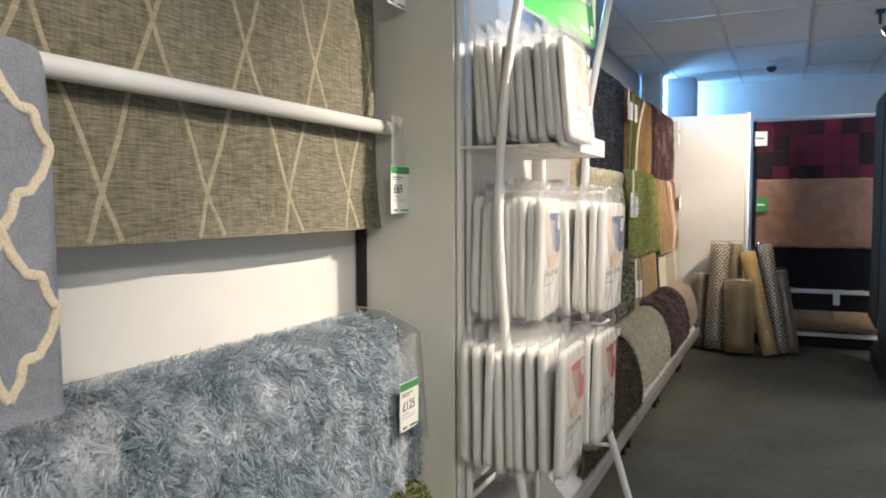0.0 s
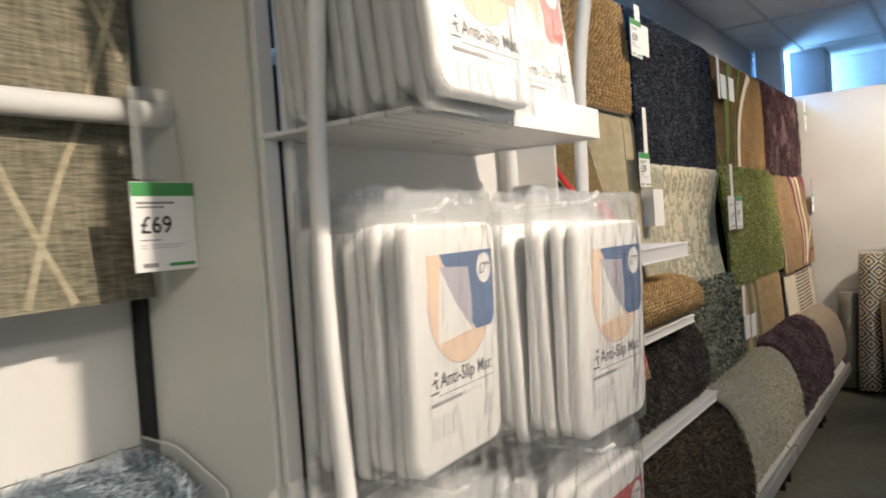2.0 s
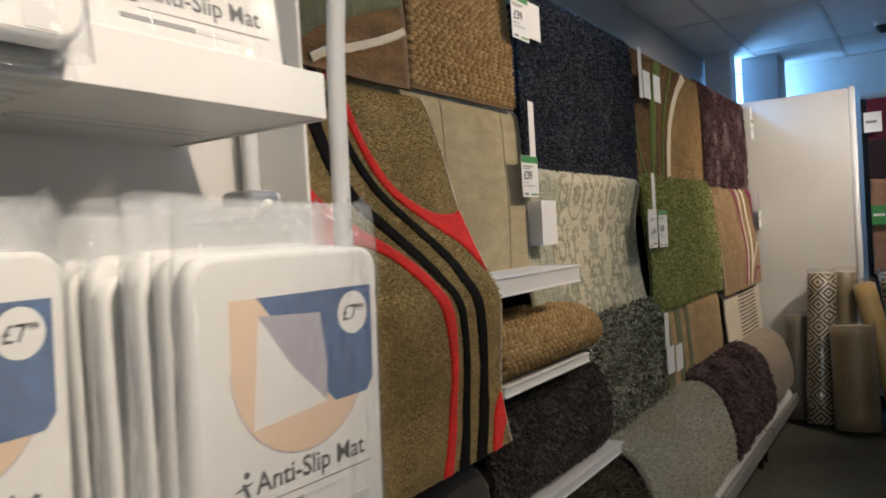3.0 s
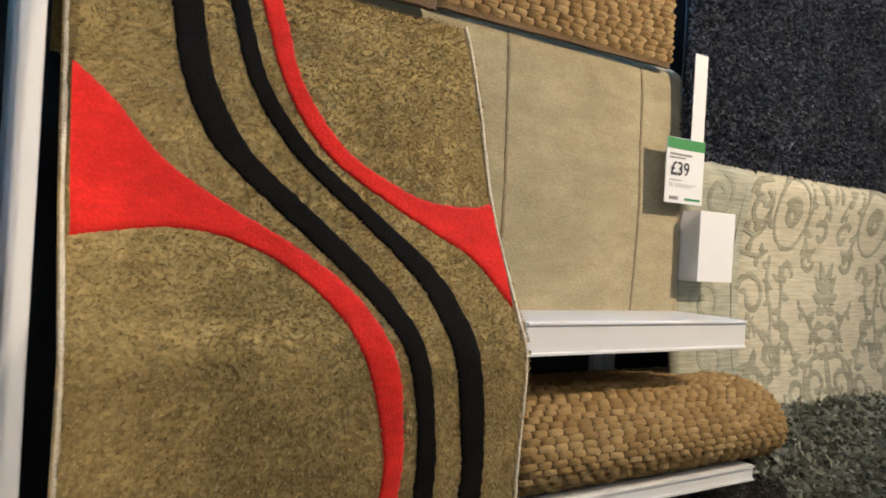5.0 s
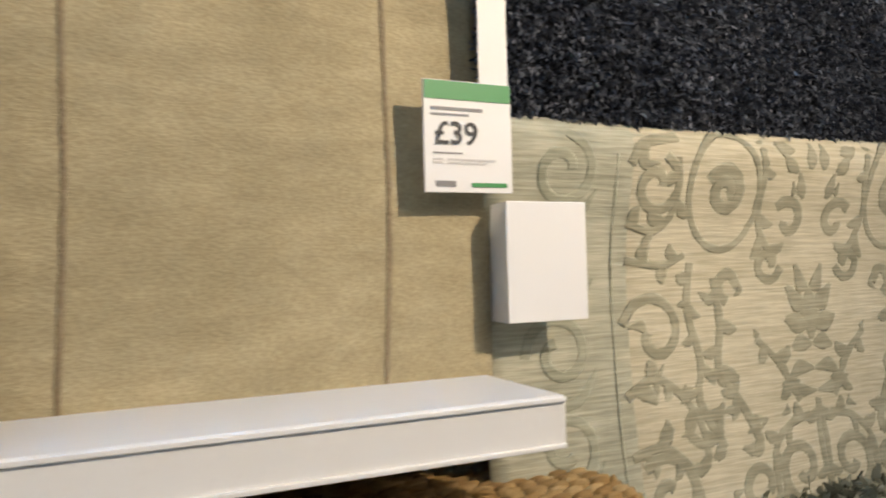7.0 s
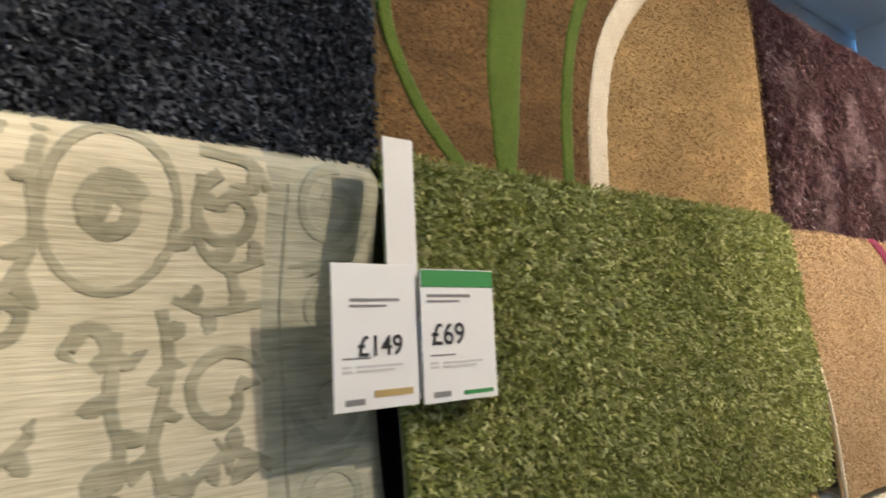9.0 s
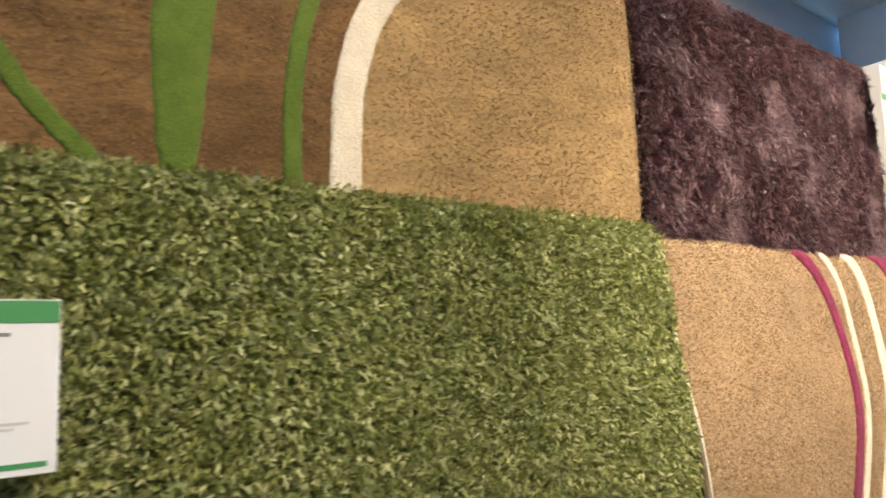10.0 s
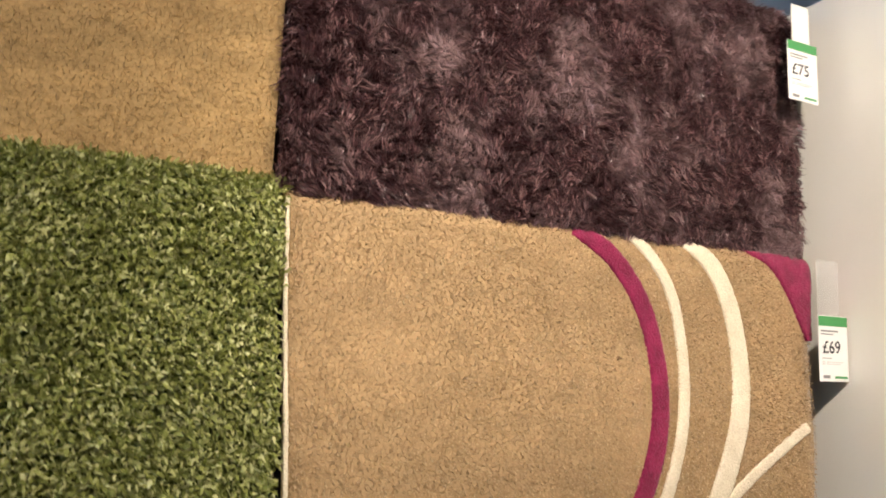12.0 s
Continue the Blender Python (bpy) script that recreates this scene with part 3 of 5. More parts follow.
def slab(x, y0, y1, z0, z1, thick=0.0012, bevel=0.0):
    return box_bm(x - thick, x, y0, y1, z0, z1, bevel)


def price_tag(y0, z1, x, price, label, green=True, wide=0.102, high=0.126, hang=None, strip=True):
    """A card in a clear holder, hung in front of a rug."""
    t = thing("price_tag", (x, y0, z1 - high), label, "price tag", "shelf price tags")
    card = part("card", slab(x, y0, y0 + wide, z1 - high, z1, 0.002, 0.0008), M["card"], t)
    band = M["tag_green"] if green else M["card"]
    if green:
        part("header_band", slab(x + 0.0008, y0 + 0.001, y0 + wide - 0.001, z1 - 0.020, z1 - 0.001), band, card, "plain green header band")
        part("barcode_band", slab(x + 0.0008, y0 + wide * 0.52, y0 + wide * 0.93, z1 - high + 0.006, z1 - high + 0.0105), M["tag_green"], card)
    else:
        part("barcode_band", slab(x + 0.0008, y0 + wide * 0.45, y0 + wide * 0.92, z1 - high + 0.012, z1 - high + 0.019), M["ink_gold"], card)
    part("barcode", slab(x + 0.0008, y0 + wide * 0.12, y0 + wide * 0.34, z1 - high + 0.006, z1 - high + 0.012), M["ink_grey"], card)
    top = z1 - (0.028 if green else 0.036)
    for k, (u, w, h) in enumerate(((0.08, 0.58, 0.0032), (0.08, 0.42, 0.0022))):
        part("text_line", slab(x + 0.0008, y0 + wide * (u + (0.12 if not green else 0)), y0 + wide * (u + w + (0.12 if not green else 0)), top - k * 0.0065 - h, top - k * 0.0065), M["ink_grey"], card)
    words(price, 0.024 if green else 0.021, (x + 0.0012, y0 + wide * (0.10 if green else 0.26), z1 - high * (0.57 if green else 0.635)), FACING_X, M["ink"], card, "price")
    part("text_line", slab(x + 0.0008, y0 + wide * 0.10, y0 + wide * 0.42, z1 - high * 0.655, z1 - high * 0.643), M["ink_grey"], card)
    for k, (u0, u1) in enumerate(((0.10, 0.20), (0.26, 0.80), (0.10, 0.20), (0.26, 0.70))):
        part("text_line", slab(x + 0.0008, y0 + wide * u0, y0 + wide * u1, z1 - high * (0.715 + 0.03 * (k // 2)), z1 - high * (0.698 + 0.03 * (k // 2))), M["ink_pale"], card)
    if hang:
        part("hanging_strip", slab(x - 0.003, hang[0], hang[1], hang[2], hang[3], 0.0015, 0.0005), M["white_board"] if strip else M["acrylic"], t, "folded white hanging strip" if strip else "clear hanging strip")
    return t


def joined(name, meshes):
    bm = bmesh.new()
    for me in meshes:
        bm.from_mesh(me)
        bpy.data.meshes.remove(me)
    out = bpy.data.meshes.new(name)
    bm.to_mesh(out)
    bm.free()
    out.polygons.foreach_set("use_smooth", [True] * len(out.polygons))
    return out


# ---- the shop's shell ----
CEILING = 2.55
structure("floor", box_bm(-1.2, 4.6, -3.0, 9.8, -0.12, 0.0), M["floor"], "dark grey-brown short pile shop carpet")


def left_wall():
    bm = bmesh.new()
    # two high openings, assumed and out of view, go through the wall
    for y0, y1, z0, z1 in ((-3.0, 2.9, 0, CEILING), (2.9, 5.1, 0, 2.12), (2.9, 5.1, 2.48, CEILING), (5.1, 9.2, 0, CEILING), (9.2, 9.7, 0, 1.85), (9.2, 9.7, 2.45, CEILING), (9.7, 9.8, 0, CEILING)):
        box_bm(-0.70, -0.51, y0, y1, z0, z1, bm=bm)
    return bm


structure("wall_west", left_wall(), M["wall"], "blue-grey painted shop wall with assumed high openings out of view")
structure("wall_north", box_bm(-0.7, 4.6, 9.8, 9.95, 0, CEILING), M["ceiling"], "pale grey far wall")
# south and east walls are unseen, added to close the room and bounce light
structure("wall_south", box_bm(-0.7, 4.6, -3.15, -3.0, 0, CEILING), M["ceiling"], "pale grey unseen wall behind, closing the room")
structure("wall_east", box_bm(4.6, 4.75, -3.0, 9.8, 0, CEILING), M["ceiling"], "pale grey unseen wall across the shop, closing the room")
structure("column_1", box_bm(-0.47, -0.28, 8.78, 8.97, 0, CEILING, 0.004), M["column"], "white painted square column")
structure("column_2", box_bm(-0.275, 0.0, 9.18, 9.55, 0, CEILING, 0.004), M["wall"], "blue-grey boxed column")


def ceiling_bm():
    bm = box_bm(-0.7, 4.75, -3.15, 9.95, CEILING + 0.012, CEILING + 0.14)
    # lay-in tiles, each a little off level
    g = random.Random(4)
    x = -0.165 - 0.6
    while x < 4.6:
        y = -3.0
        while y < 9.8:
            box_bm(max(x + 0.012, -0.505), min(x + 0.588, 4.59), y + 0.012, min(y + 1.188, 9.79), CEILING + g.uniform(-0.001, 0.003), CEILING + 0.02, bm=bm)
            y += 1.2
        x += 0.6
    return bm


structure("ceiling", ceiling_bm(), M["ceiling"], "suspended ceiling of pale mineral tiles")


def ceiling_grid():
    bm = bmesh.new()
    x = -0.165
    while x < 4.6:
        box_bm(x - 0.012, x + 0.012, -3.0, 9.79, CEILING - 0.006, CEILING + 0.011, bm=bm)
        x += 0.6
    y = -3.0 + 1.2
    while y < 9.7:
        box_bm(-0.505, 4.59, y - 0.011, y + 0.011, CEILING - 0.004, CEILING + 0.010, bm=bm)
        y += 1.2
    return bm


structure("trim_ceiling_grid", ceiling_grid(), M["ceiling_bar"], "white metal ceiling grid bars")


def spotlight_fixture(x, y, target):
    t = thing("track_spotlight", (x, y, CEILING - 0.02), "small black ceiling spotlight with a round head", "spotlight", "ceiling spotlights")
    part("mount", box_bm(x - 0.03, x + 0.03, y - 0.03, y + 0.03, CEILING - 0.03, CEILING - 0.006, 0.004), M["black_metal"], t)
    eye, way = Vector((x, y, SPOT_Z)), (Vector(target) - Vector((x, y, SPOT_Z))).normalized()
    part("stem", tube_mesh("stem", [(x, y, CEILING - 0.02), (x, y, CEILING - 0.10)], 0.010), M["black_metal"], t)
    back = eye - way * 0.16
    part("lens", tube_mesh("lens", [eye - way * 0.0395, eye - way * 0.035], 0.036, 16), M["lens_glow"], t, "bright lamp lens")
    part("head", tube_mesh("head", [back, eye - way * 0.155, eye - way * 0.04], 0.045, 16), M["black_metal"], t)


for y, target, watts, cone, colour in SPOTS:
    spotlight_fixture(SPOT_X, y, target)
spotlight_fixture(2.0, 6.6, (1.2, 8.0, 1.1))


def fill_fixture(x, y):
    # housing for an added fill light, out of view
    t = thing("ceiling_light", (x, y, CEILING), "flat square-edged white ceiling panel, added out of view for fill light", "ceiling light", "ceiling light panels")
    for x0, x1, y0, y1 in ((x - 0.298, x - 0.283, y - 0.598, y + 0.598), (x + 0.283, x + 0.298, y - 0.598, y + 0.598), (x - 0.282, x + 0.282, y - 0.598, y - 0.583), (x - 0.282, x + 0.282, y + 0.583, y + 0.598)):
        part("frame", box_bm(x0, x1, y0, y1, CEILING - 0.03, CEILING - 0.008), M["white_metal"], t)
    part("diffuser", box_bm(x - 0.28, x + 0.28, y - 0.58, y + 0.58, CEILING - 0.02, CEILING - 0.008), M["card"], t)


for x, y, watts in FILL_PANELS:
    fill_fixture(x, y)


def cctv():
    t = thing("dome_camera", (0.745, 8.62, 2.47), "small white ceiling dome security camera", "camera")
    part("base", tube_mesh("base", [(0.745, 8.62, CEILING - 0.001), (0.745, 8.62, 2.50)], 0.052, 20), M["white_metal"], t)
    bm = bmesh.new()
    bmesh.ops.create_uvsphere(bm, u_segments=20, v_segments=12, radius=0.046, matrix=Matrix.Translation((0.745, 8.62, 2.495)))
    part("dome", bm, M["black_metal"], t, "dark glossy dome")


cctv()

# ---- racks ----
def rail(name, x, z, y0, y1, radius, parent):
    return part(name, tube_mesh(name, [(x, y0, z), (x, y1, z)], radius), M["white_metal"], parent)


def rug_rack(y0, y1, rails, label, board=None, depth=-0.20, height=1.9, joint=0.0):
    t = thing("rug_rack", (depth, (y0 + y1) / 2, 0), label, "rug rack", "wall rug racks")
    if joint:
        for z0, z1 in ((0.0, joint - 0.0012), (joint + 0.0012, height)):
            part("back_board", box_bm(depth - 0.02, depth, y0 + 0.03, y1 - 0.001, z0, z1, 0.0012), board, t)
    else:
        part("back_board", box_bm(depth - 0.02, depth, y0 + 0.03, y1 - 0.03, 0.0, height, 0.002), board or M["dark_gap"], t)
    for y in (y0 + 0.012,) if joint else (y0 + 0.012, y1 - 0.012):
        part("upright", box_bm(depth - 0.04, depth + 0.01, y - 0.012, y + 0.012, 0, height, 0.002), M["white_metal"], t)
    for x, z in rails:
        rail("rail", x, z, y0 + 0.01, y1 - 0.01, 0.014, t)
        for y in (y0 + 0.02, y1 - 0.02):
            part("arm", box_bm(depth, x, y - 0.006, y + 0.006, z - 0.018, z + 0.010), M["white_metal"], t)
    return t


RX = -0.048
rack_a = rug_rack(0.6, 2.82, [(-0.155, 1.90), (-0.12, 0.885)], "white rug rack with plain back board", M["white_board"], -0.20, 2.2, 0.934)
rail("front_rail", -0.082, 1.447, 1.0, 2.83, 0.019, rack_a)
part("front_rail_arm", box_bm(-0.20, -0.082, 1.72, 1.735, 1.435, 1.46), M["white_metal"], rack_a)
rack_b = rug_rack(2.87, 4.645, [(RX - 0.03, 1.93), (RX - 0.02, 1.565)], "white rug rack with shelf ledges")
rack_c = rug_rack(4.655, 5.63, [(RX - 0.03, 1.945), (RX, 1.415), (RX + 0.03, 0.915)], "white rug rack with hung rugs")
rack_d = rug_rack(5.64, 6.68, [(RX - 0.03, 1.945), (RX, 1.415), (RX + 0.03, 0.875)], "white rug rack with hung rugs")
rack_e = rug_rack(6.69, 7.80, [(RX - 0.03, 1.945), (RX, 1.405), (RX + 0.03, 0.835)], "white rug rack beside the end panel")

structure("trim_end_panel_grey", box_bm(-0.50, 0.102, 2.832, 2.862, 0, 2.5, 0.003), M["grey_panel"], "grey-green painted end panel between bays")
# a solid dark strip stands in for the shade in this gap
structure("trim_gap", box_bm(-0.1985, -0.17, 2.8215, 2.8315, 0, 2.2), M["dark_gap"], "near-black strip painted as the shade in the gap beside the grey panel")


def end_panel():
    t = thing("end_panel", (0.05, 7.84, 0), "tall glossy off-white display end panel", "panel")
    part("board", box_bm(-0.50, 0.575, 7.822, 7.852, 0, 1.995, 0.004), M["cream_panel"], t)
    part("edge_post", tube_mesh("edge_post", [(0.592, 7.835, 0), (0.592, 7.835, 2.005)], 0.020), M["white_metal"], t, "round white edge post")


end_panel()


def ledge(name, parent, y0, y1, x0, x1, z0, z1):
    for z in (z0 + 0.001, z1 - 0.0055):
        part("price_channel", box_bm(x1 - 0.001, x1 + 0.0035, y0 + 0.002, y1 - 0.002, z, z + 0.0045, 0.001), M["white_metal"], parent)
    return part(name, box_bm(x0, x1, y0, y1, z0, z1, 0.003), M["white_metal"], parent)


ledge("ledge", rack_b, 4.163, 4.638, -0.198, 0.137, 1.100, 1.148)
ledge("ledge", rack_b, 4.196, 4.70, -0.198, 0.125, 0.868, 0.896)
ledge("ledge", rack_b, 3.55, 4.93, -0.198, 0.125, 0.548, 0.580)


part("side_board", box_bm(-0.198, 0.112, 3.568, 3.590, 0.0, 1.95, 0.002), M["white_board"], rack_b, "white side board")


def base_shelf(y0, y1):
    t = thing("base_shelf", (0.1, (y0 + y1) / 2, 0), "low white sloping rug shelf with a front kerb", "shelf", "low rug shelves")
    bm = bmesh.new()
    pts = [(-0.15, 0.46), (-0.02, 0.46), (0.235, 0.16), (0.235, 0.12), (-0.15, 0.12)]
    lo = [bm.verts.new((x, y0, z)) for x, z in pts]
    hi = [bm.verts.new((x, y1, z)) for x, z in pts]
    bm.faces.new(lo)
    bm.faces.new(hi[::-1])
    for k in range(5):
        bm.faces.new((lo[k], hi[k], hi[(k + 1) % 5], lo[(k + 1) % 5]))
    part("body", bm, M["white_board"], t)
    part("kerb", box_bm(0.236, 0.258, y0, y1, 0.130, 0.188, 0.003), M["kerb_grey"], t, "dusty grey-white front kerb bar")
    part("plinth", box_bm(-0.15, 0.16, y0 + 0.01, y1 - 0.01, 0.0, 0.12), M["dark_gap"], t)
    for y in (y0 + 0.05, y1 - 0.05):
        part("foot", tube_mesh("foot", [(0.20, y, 0.12), (0.20, y, 0.0)], 0.014), M["black_metal"], t)


for a, b in ((3.55, 4.70), (4.72, 5.63), (5.65, 6.68), (6.70, 7.74)):
    base_shelf(a, b)


# ---- rugs ----
def rug(label, d, material, name="rug", group="hung rugs", across=40):
    mid = (d.y0 + d.y1) / 2
    x, y, z = d.at(d.arc[-1], mid)
    t = thing(name, (float(x), float(mid), float(z)), label, "rug", group)
    part("backing", d.mesh("backing", across), material, t)
    return t


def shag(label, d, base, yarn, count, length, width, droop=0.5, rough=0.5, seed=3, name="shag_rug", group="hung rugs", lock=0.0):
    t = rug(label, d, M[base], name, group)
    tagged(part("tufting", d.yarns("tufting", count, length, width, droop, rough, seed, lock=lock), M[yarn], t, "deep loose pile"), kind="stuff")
    return t


def nap(t, d, material, count, seed, within=None):
    """Short cut pile between the carved bands of a rug."""
    tagged(part("tufting", d.yarns("tufting", count, 0.0042, 0.0017, 1.0, 0.4, seed, fuzz=0.0, within=within), M[material], t, "short glinting cut pile"), kind="stuff")


# the red, black and fawn rug that hangs out over the ledges
d = Drape([(-0.135, 1.45), (-0.13, 1.56), (-0.10, 1.604), (-0.063, 1.607), (-0.025, 1.567), (0.018, 1.45), (0.057, 1.307), (0.120, 1.170), (0.147, 1.115), (0.147, 1.05), (0.136, 0.90), (0.152, 0.785)],
          3.612, 4.151, 0.012, 0.0, 0.0, 0.018, 2)
t = rug("fawn cut-pile rug with sweeping red and black curves", d, M["red_base"], "curve_rug", "hung rugs", 60)
part("black_curve", d.band("black_curve", [(3.716, 1.585), (3.723, 1.495), (3.732, 1.418), (3.766, 1.339), (3.831, 1.275), (3.908, 1.202), (3.964, 1.134), (3.992, 1.052), (4.002, 0.96), (3.990, 0.87), (3.945, 0.785)],
                           [(3.750, 1.585), (3.759, 1.502), (3.770, 1.417), (3.811, 1.336), (3.884, 1.268), (3.957, 1.195), (4.000, 1.124), (4.020, 1.036), (4.030, 0.956), (4.020, 0.87), (3.985, 0.785)], 0.004, 14), M["red_black"], t, "black carved curve")
part("black_curve", d.band("black_curve", [(3.783, 1.585), (3.793, 1.508), (3.813, 1.416), (3.864, 1.337), (3.943, 1.264), (4.012, 1.189), (4.042, 1.109), (4.061, 1.012), (4.069, 0.950), (4.055, 0.87), (4.010, 0.785)],
                           [(3.804, 1.585), (3.815, 1.512), (3.834, 1.425), (3.886, 1.348), (3.967, 1.276), (4.045, 1.201), (4.079, 1.117), (4.097, 1.014), (4.103, 0.944), (4.098, 0.87), (4.055, 0.785)], 0.004, 14), M["red_black"], t, "black carved curve")
part("red_curve", d.band("red_curve", [(3.823, 1.585), (3.834, 1.515), (3.856, 1.421), (3.908, 1.343), (3.996, 1.285), (4.048, 1.256), (4.101, 1.224), (4.149, 1.163)],
                         [(3.850, 1.585), (3.861, 1.520), (3.880, 1.428), (3.938, 1.349), (4.027, 1.303), (4.081, 1.295), (4.124, 1.297), (4.149, 1.305)]), M["red_red"], t, "red carved curve")
part("red_curve", d.band("red_curve", [(3.621, 1.415), (3.666, 1.374), (3.709, 1.320), (3.776, 1.273), (3.851, 1.231), (3.923, 1.175), (3.964, 1.102), (3.978, 1.028), (3.982, 0.963), (3.968, 0.87), (3.925, 0.785)],
                         [(3.621, 1.228), (3.662, 1.235), (3.719, 1.242), (3.775, 1.235), (3.838, 1.207), (3.897, 1.154), (3.931, 1.081), (3.949, 1.019), (3.957, 0.967), (3.938, 0.87), (3.890, 0.785)]), M["red_red"], t, "red carved curve")
part("red_curve", d.band("red_curve", [(4.158, 0.90), (4.12, 0.86), (4.08, 0.785)], [(4.160, 0.83), (4.14, 0.81), (4.12, 0.785)]), M["red_red"], t, "red carved curve")

for edge in ([(3.615, 1.58), (3.615, 1.3), (3.615, 1.0), (3.615, 0.78)], [(4.148, 1.58), (4.153, 1.3), (4.159, 1.0), (4.166, 0.78)]):
    part("binding", d.stripe("binding", edge, 0.004, 0.002), M["cream_stripe"], t, "pale bound edge")

nap(t, d, "fawn_nap", 76000, 51)

# beige carved rug
d = Drape(hung(1.600, 1.120, -0.022, -0.012, 0.004), 3.90, 4.645, 0.012, 0.002, seed=3)
t = rug("plain beige wool rug with two carved seams", d, M["beige"])
for y in (4.228, 4.527):
    part("seam", d.stripe("seam", [(y, 1.58), (y + 0.002, 1.35), (y - 0.006, 1.13)], 0.006, 0.001), M["beige_seam"], t, "narrow carved seam")

# woven strap rugs
d = Drape(hung(1.972, 1.585, -0.02, -0.012, 0.006), 4.088, 4.585, 0.010, 0.003, seed=4)
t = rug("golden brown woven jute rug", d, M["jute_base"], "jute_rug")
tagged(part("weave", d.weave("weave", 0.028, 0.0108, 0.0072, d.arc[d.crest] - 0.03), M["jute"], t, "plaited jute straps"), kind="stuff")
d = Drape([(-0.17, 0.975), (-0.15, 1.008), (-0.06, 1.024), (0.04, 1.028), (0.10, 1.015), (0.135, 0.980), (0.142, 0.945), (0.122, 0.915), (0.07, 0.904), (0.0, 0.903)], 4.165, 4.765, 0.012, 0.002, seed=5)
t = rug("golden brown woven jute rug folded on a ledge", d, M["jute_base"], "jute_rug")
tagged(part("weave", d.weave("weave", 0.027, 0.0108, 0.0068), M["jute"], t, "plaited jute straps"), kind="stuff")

# brown rug with a cream curve, above the red one
d = Drape(hung(1.972, 1.575, -0.02, 0.0, 0.006), 3.05, 4.082, 0.012, 0.003, seed=6)
t = rug("brown cut-pile rug with green and cream curves", d, M["brown_field"], "curve_rug")
part("cream_curve", d.stripe("cream_curve", [(3.755, 1.590), (3.805, 1.612), (3.89, 1.635), (4.0, 1.672), (4.066, 1.700)], 0.018), M["cream_stripe"], t, "cream carved curve")
part("green_curve", d.band("green_curve", [(3.55, 1.59), (3.66, 1.70), (3.82, 1.79), (4.066, 1.84)], [(3.70, 1.59), (3.77, 1.645), (3.88, 1.69), (4.066, 1.755)]), M["olive_stripe"], t, "green carved curve")

# navy shag and scroll rug
d = Drape(hung(1.975, 1.428, -0.022, -0.018, 0.004), 4.640, 5.615, 0.012, 0.003, seed=7)
shag("dark navy shag rug", d, "navy_base", "navy_pile", 46000, 0.013, 0.0045, 0.6, 0.5, 7)
d = Drape(hung(1.440, 0.915, 0.0, 0.012, -0.022), 4.640, 5.612, 0.010, 0.002, seed=8)
t = rug("sage green and cream damask rug", d, M["sage"], "damask_rug")
part("field", d.band("field", [(4.825, 1.428), (4.825, 1.25), (4.825, 1.08), (4.825, 0.925)], [(5.478, 1.428), (5.478, 1.25), (5.478, 1.08), (5.478, 0.925)], 0.0012, 12, 24), M["scroll_cream"], t, "cream damask field")


def spiral(cy, cz, r, turns, start, way=1, inner=0.2):
    pts = []
    for k in range(int(turns * 10) + 1):
        a = start + way * k / 10 * 2 * math.pi
        q = r * (1 - (1 - inner) * k / (turns * 10))
        pts.append((cy + q * math.cos(a), cz + q * math.sin(a)))
    return pts


DAMASK_TOP, DAMASK_AXIS = 1.438, 5.150
# half a repeat, mirrored about the axis: (from the axis, below the top) and size
DAMASK_CURLS = [
    # across, down, radius, turns, start, width
    (0.278, 0.080, 0.040, 1.25, 1.9, 0.014), (0.046, 0.122, 0.030, 0.9, 0.6, 0.016), (0.080, 0.178, 0.027, 0.9, 3.4, 0.015),
    (0.148, 0.205, 0.024, 0.8, 5.0, 0.017), (0.276, 0.262, 0.052, 1.0, 0.3, 0.014), (0.125, 0.462, 0.046, 1.3, 2.2, 0.015),
    (0.050, 0.450, 0.044, 1.2, 4.4, 0.016), (0.275, 0.455, 0.050, 1.2, 0.8, 0.015), (0.215, 0.375, 0.034, 1.0, 2.8, 0.015), (0.165, 0.335, 0.026, 0.9, 0.2, 0.014),
]
DAMASK_STEMS = [
    # width, then points (across, down)
    (0.013, (0.105, 0.018), (0.098, 0.06), (0.104, 0.11), (0.088, 0.15), (0.070, 0.165)),
    (0.014, (0.215, 0.175), (0.222, 0.235), (0.205, 0.30), (0.212, 0.35), (0.180, 0.41)),
    (0.015, (0.175, 0.195), (0.168, 0.26), (0.176, 0.31), (0.140, 0.365), (0.118, 0.41)),
    (0.012, (0.325, 0.335), (0.285, 0.315), (0.245, 0.335), (0.215, 0.375), (0.208, 0.42)),
    (0.012, (0.325, 0.405), (0.280, 0.398), (0.240, 0.425), (0.228, 0.475)),
    (0.013, (0.245, 0.020), (0.300, 0.030), (0.318, 0.055)),
    (0.011, (0.245, 0.045), (0.245, 0.105), (0.275, 0.135), (0.318, 0.125)),
    (0.012, (0.0, 0.365), (0.006, 0.42), (0.0, 0.50)),
    (0.012, (0.02, 0.385), (0.065, 0.395), (0.098, 0.43), (0.098, 0.50)),
    (0.010, (0.225, 0.165), (0.262, 0.178), (0.318, 0.170)),
    (0.012, (0.105, 0.28), (0.07, 0.31), (0.035, 0.365)),
]


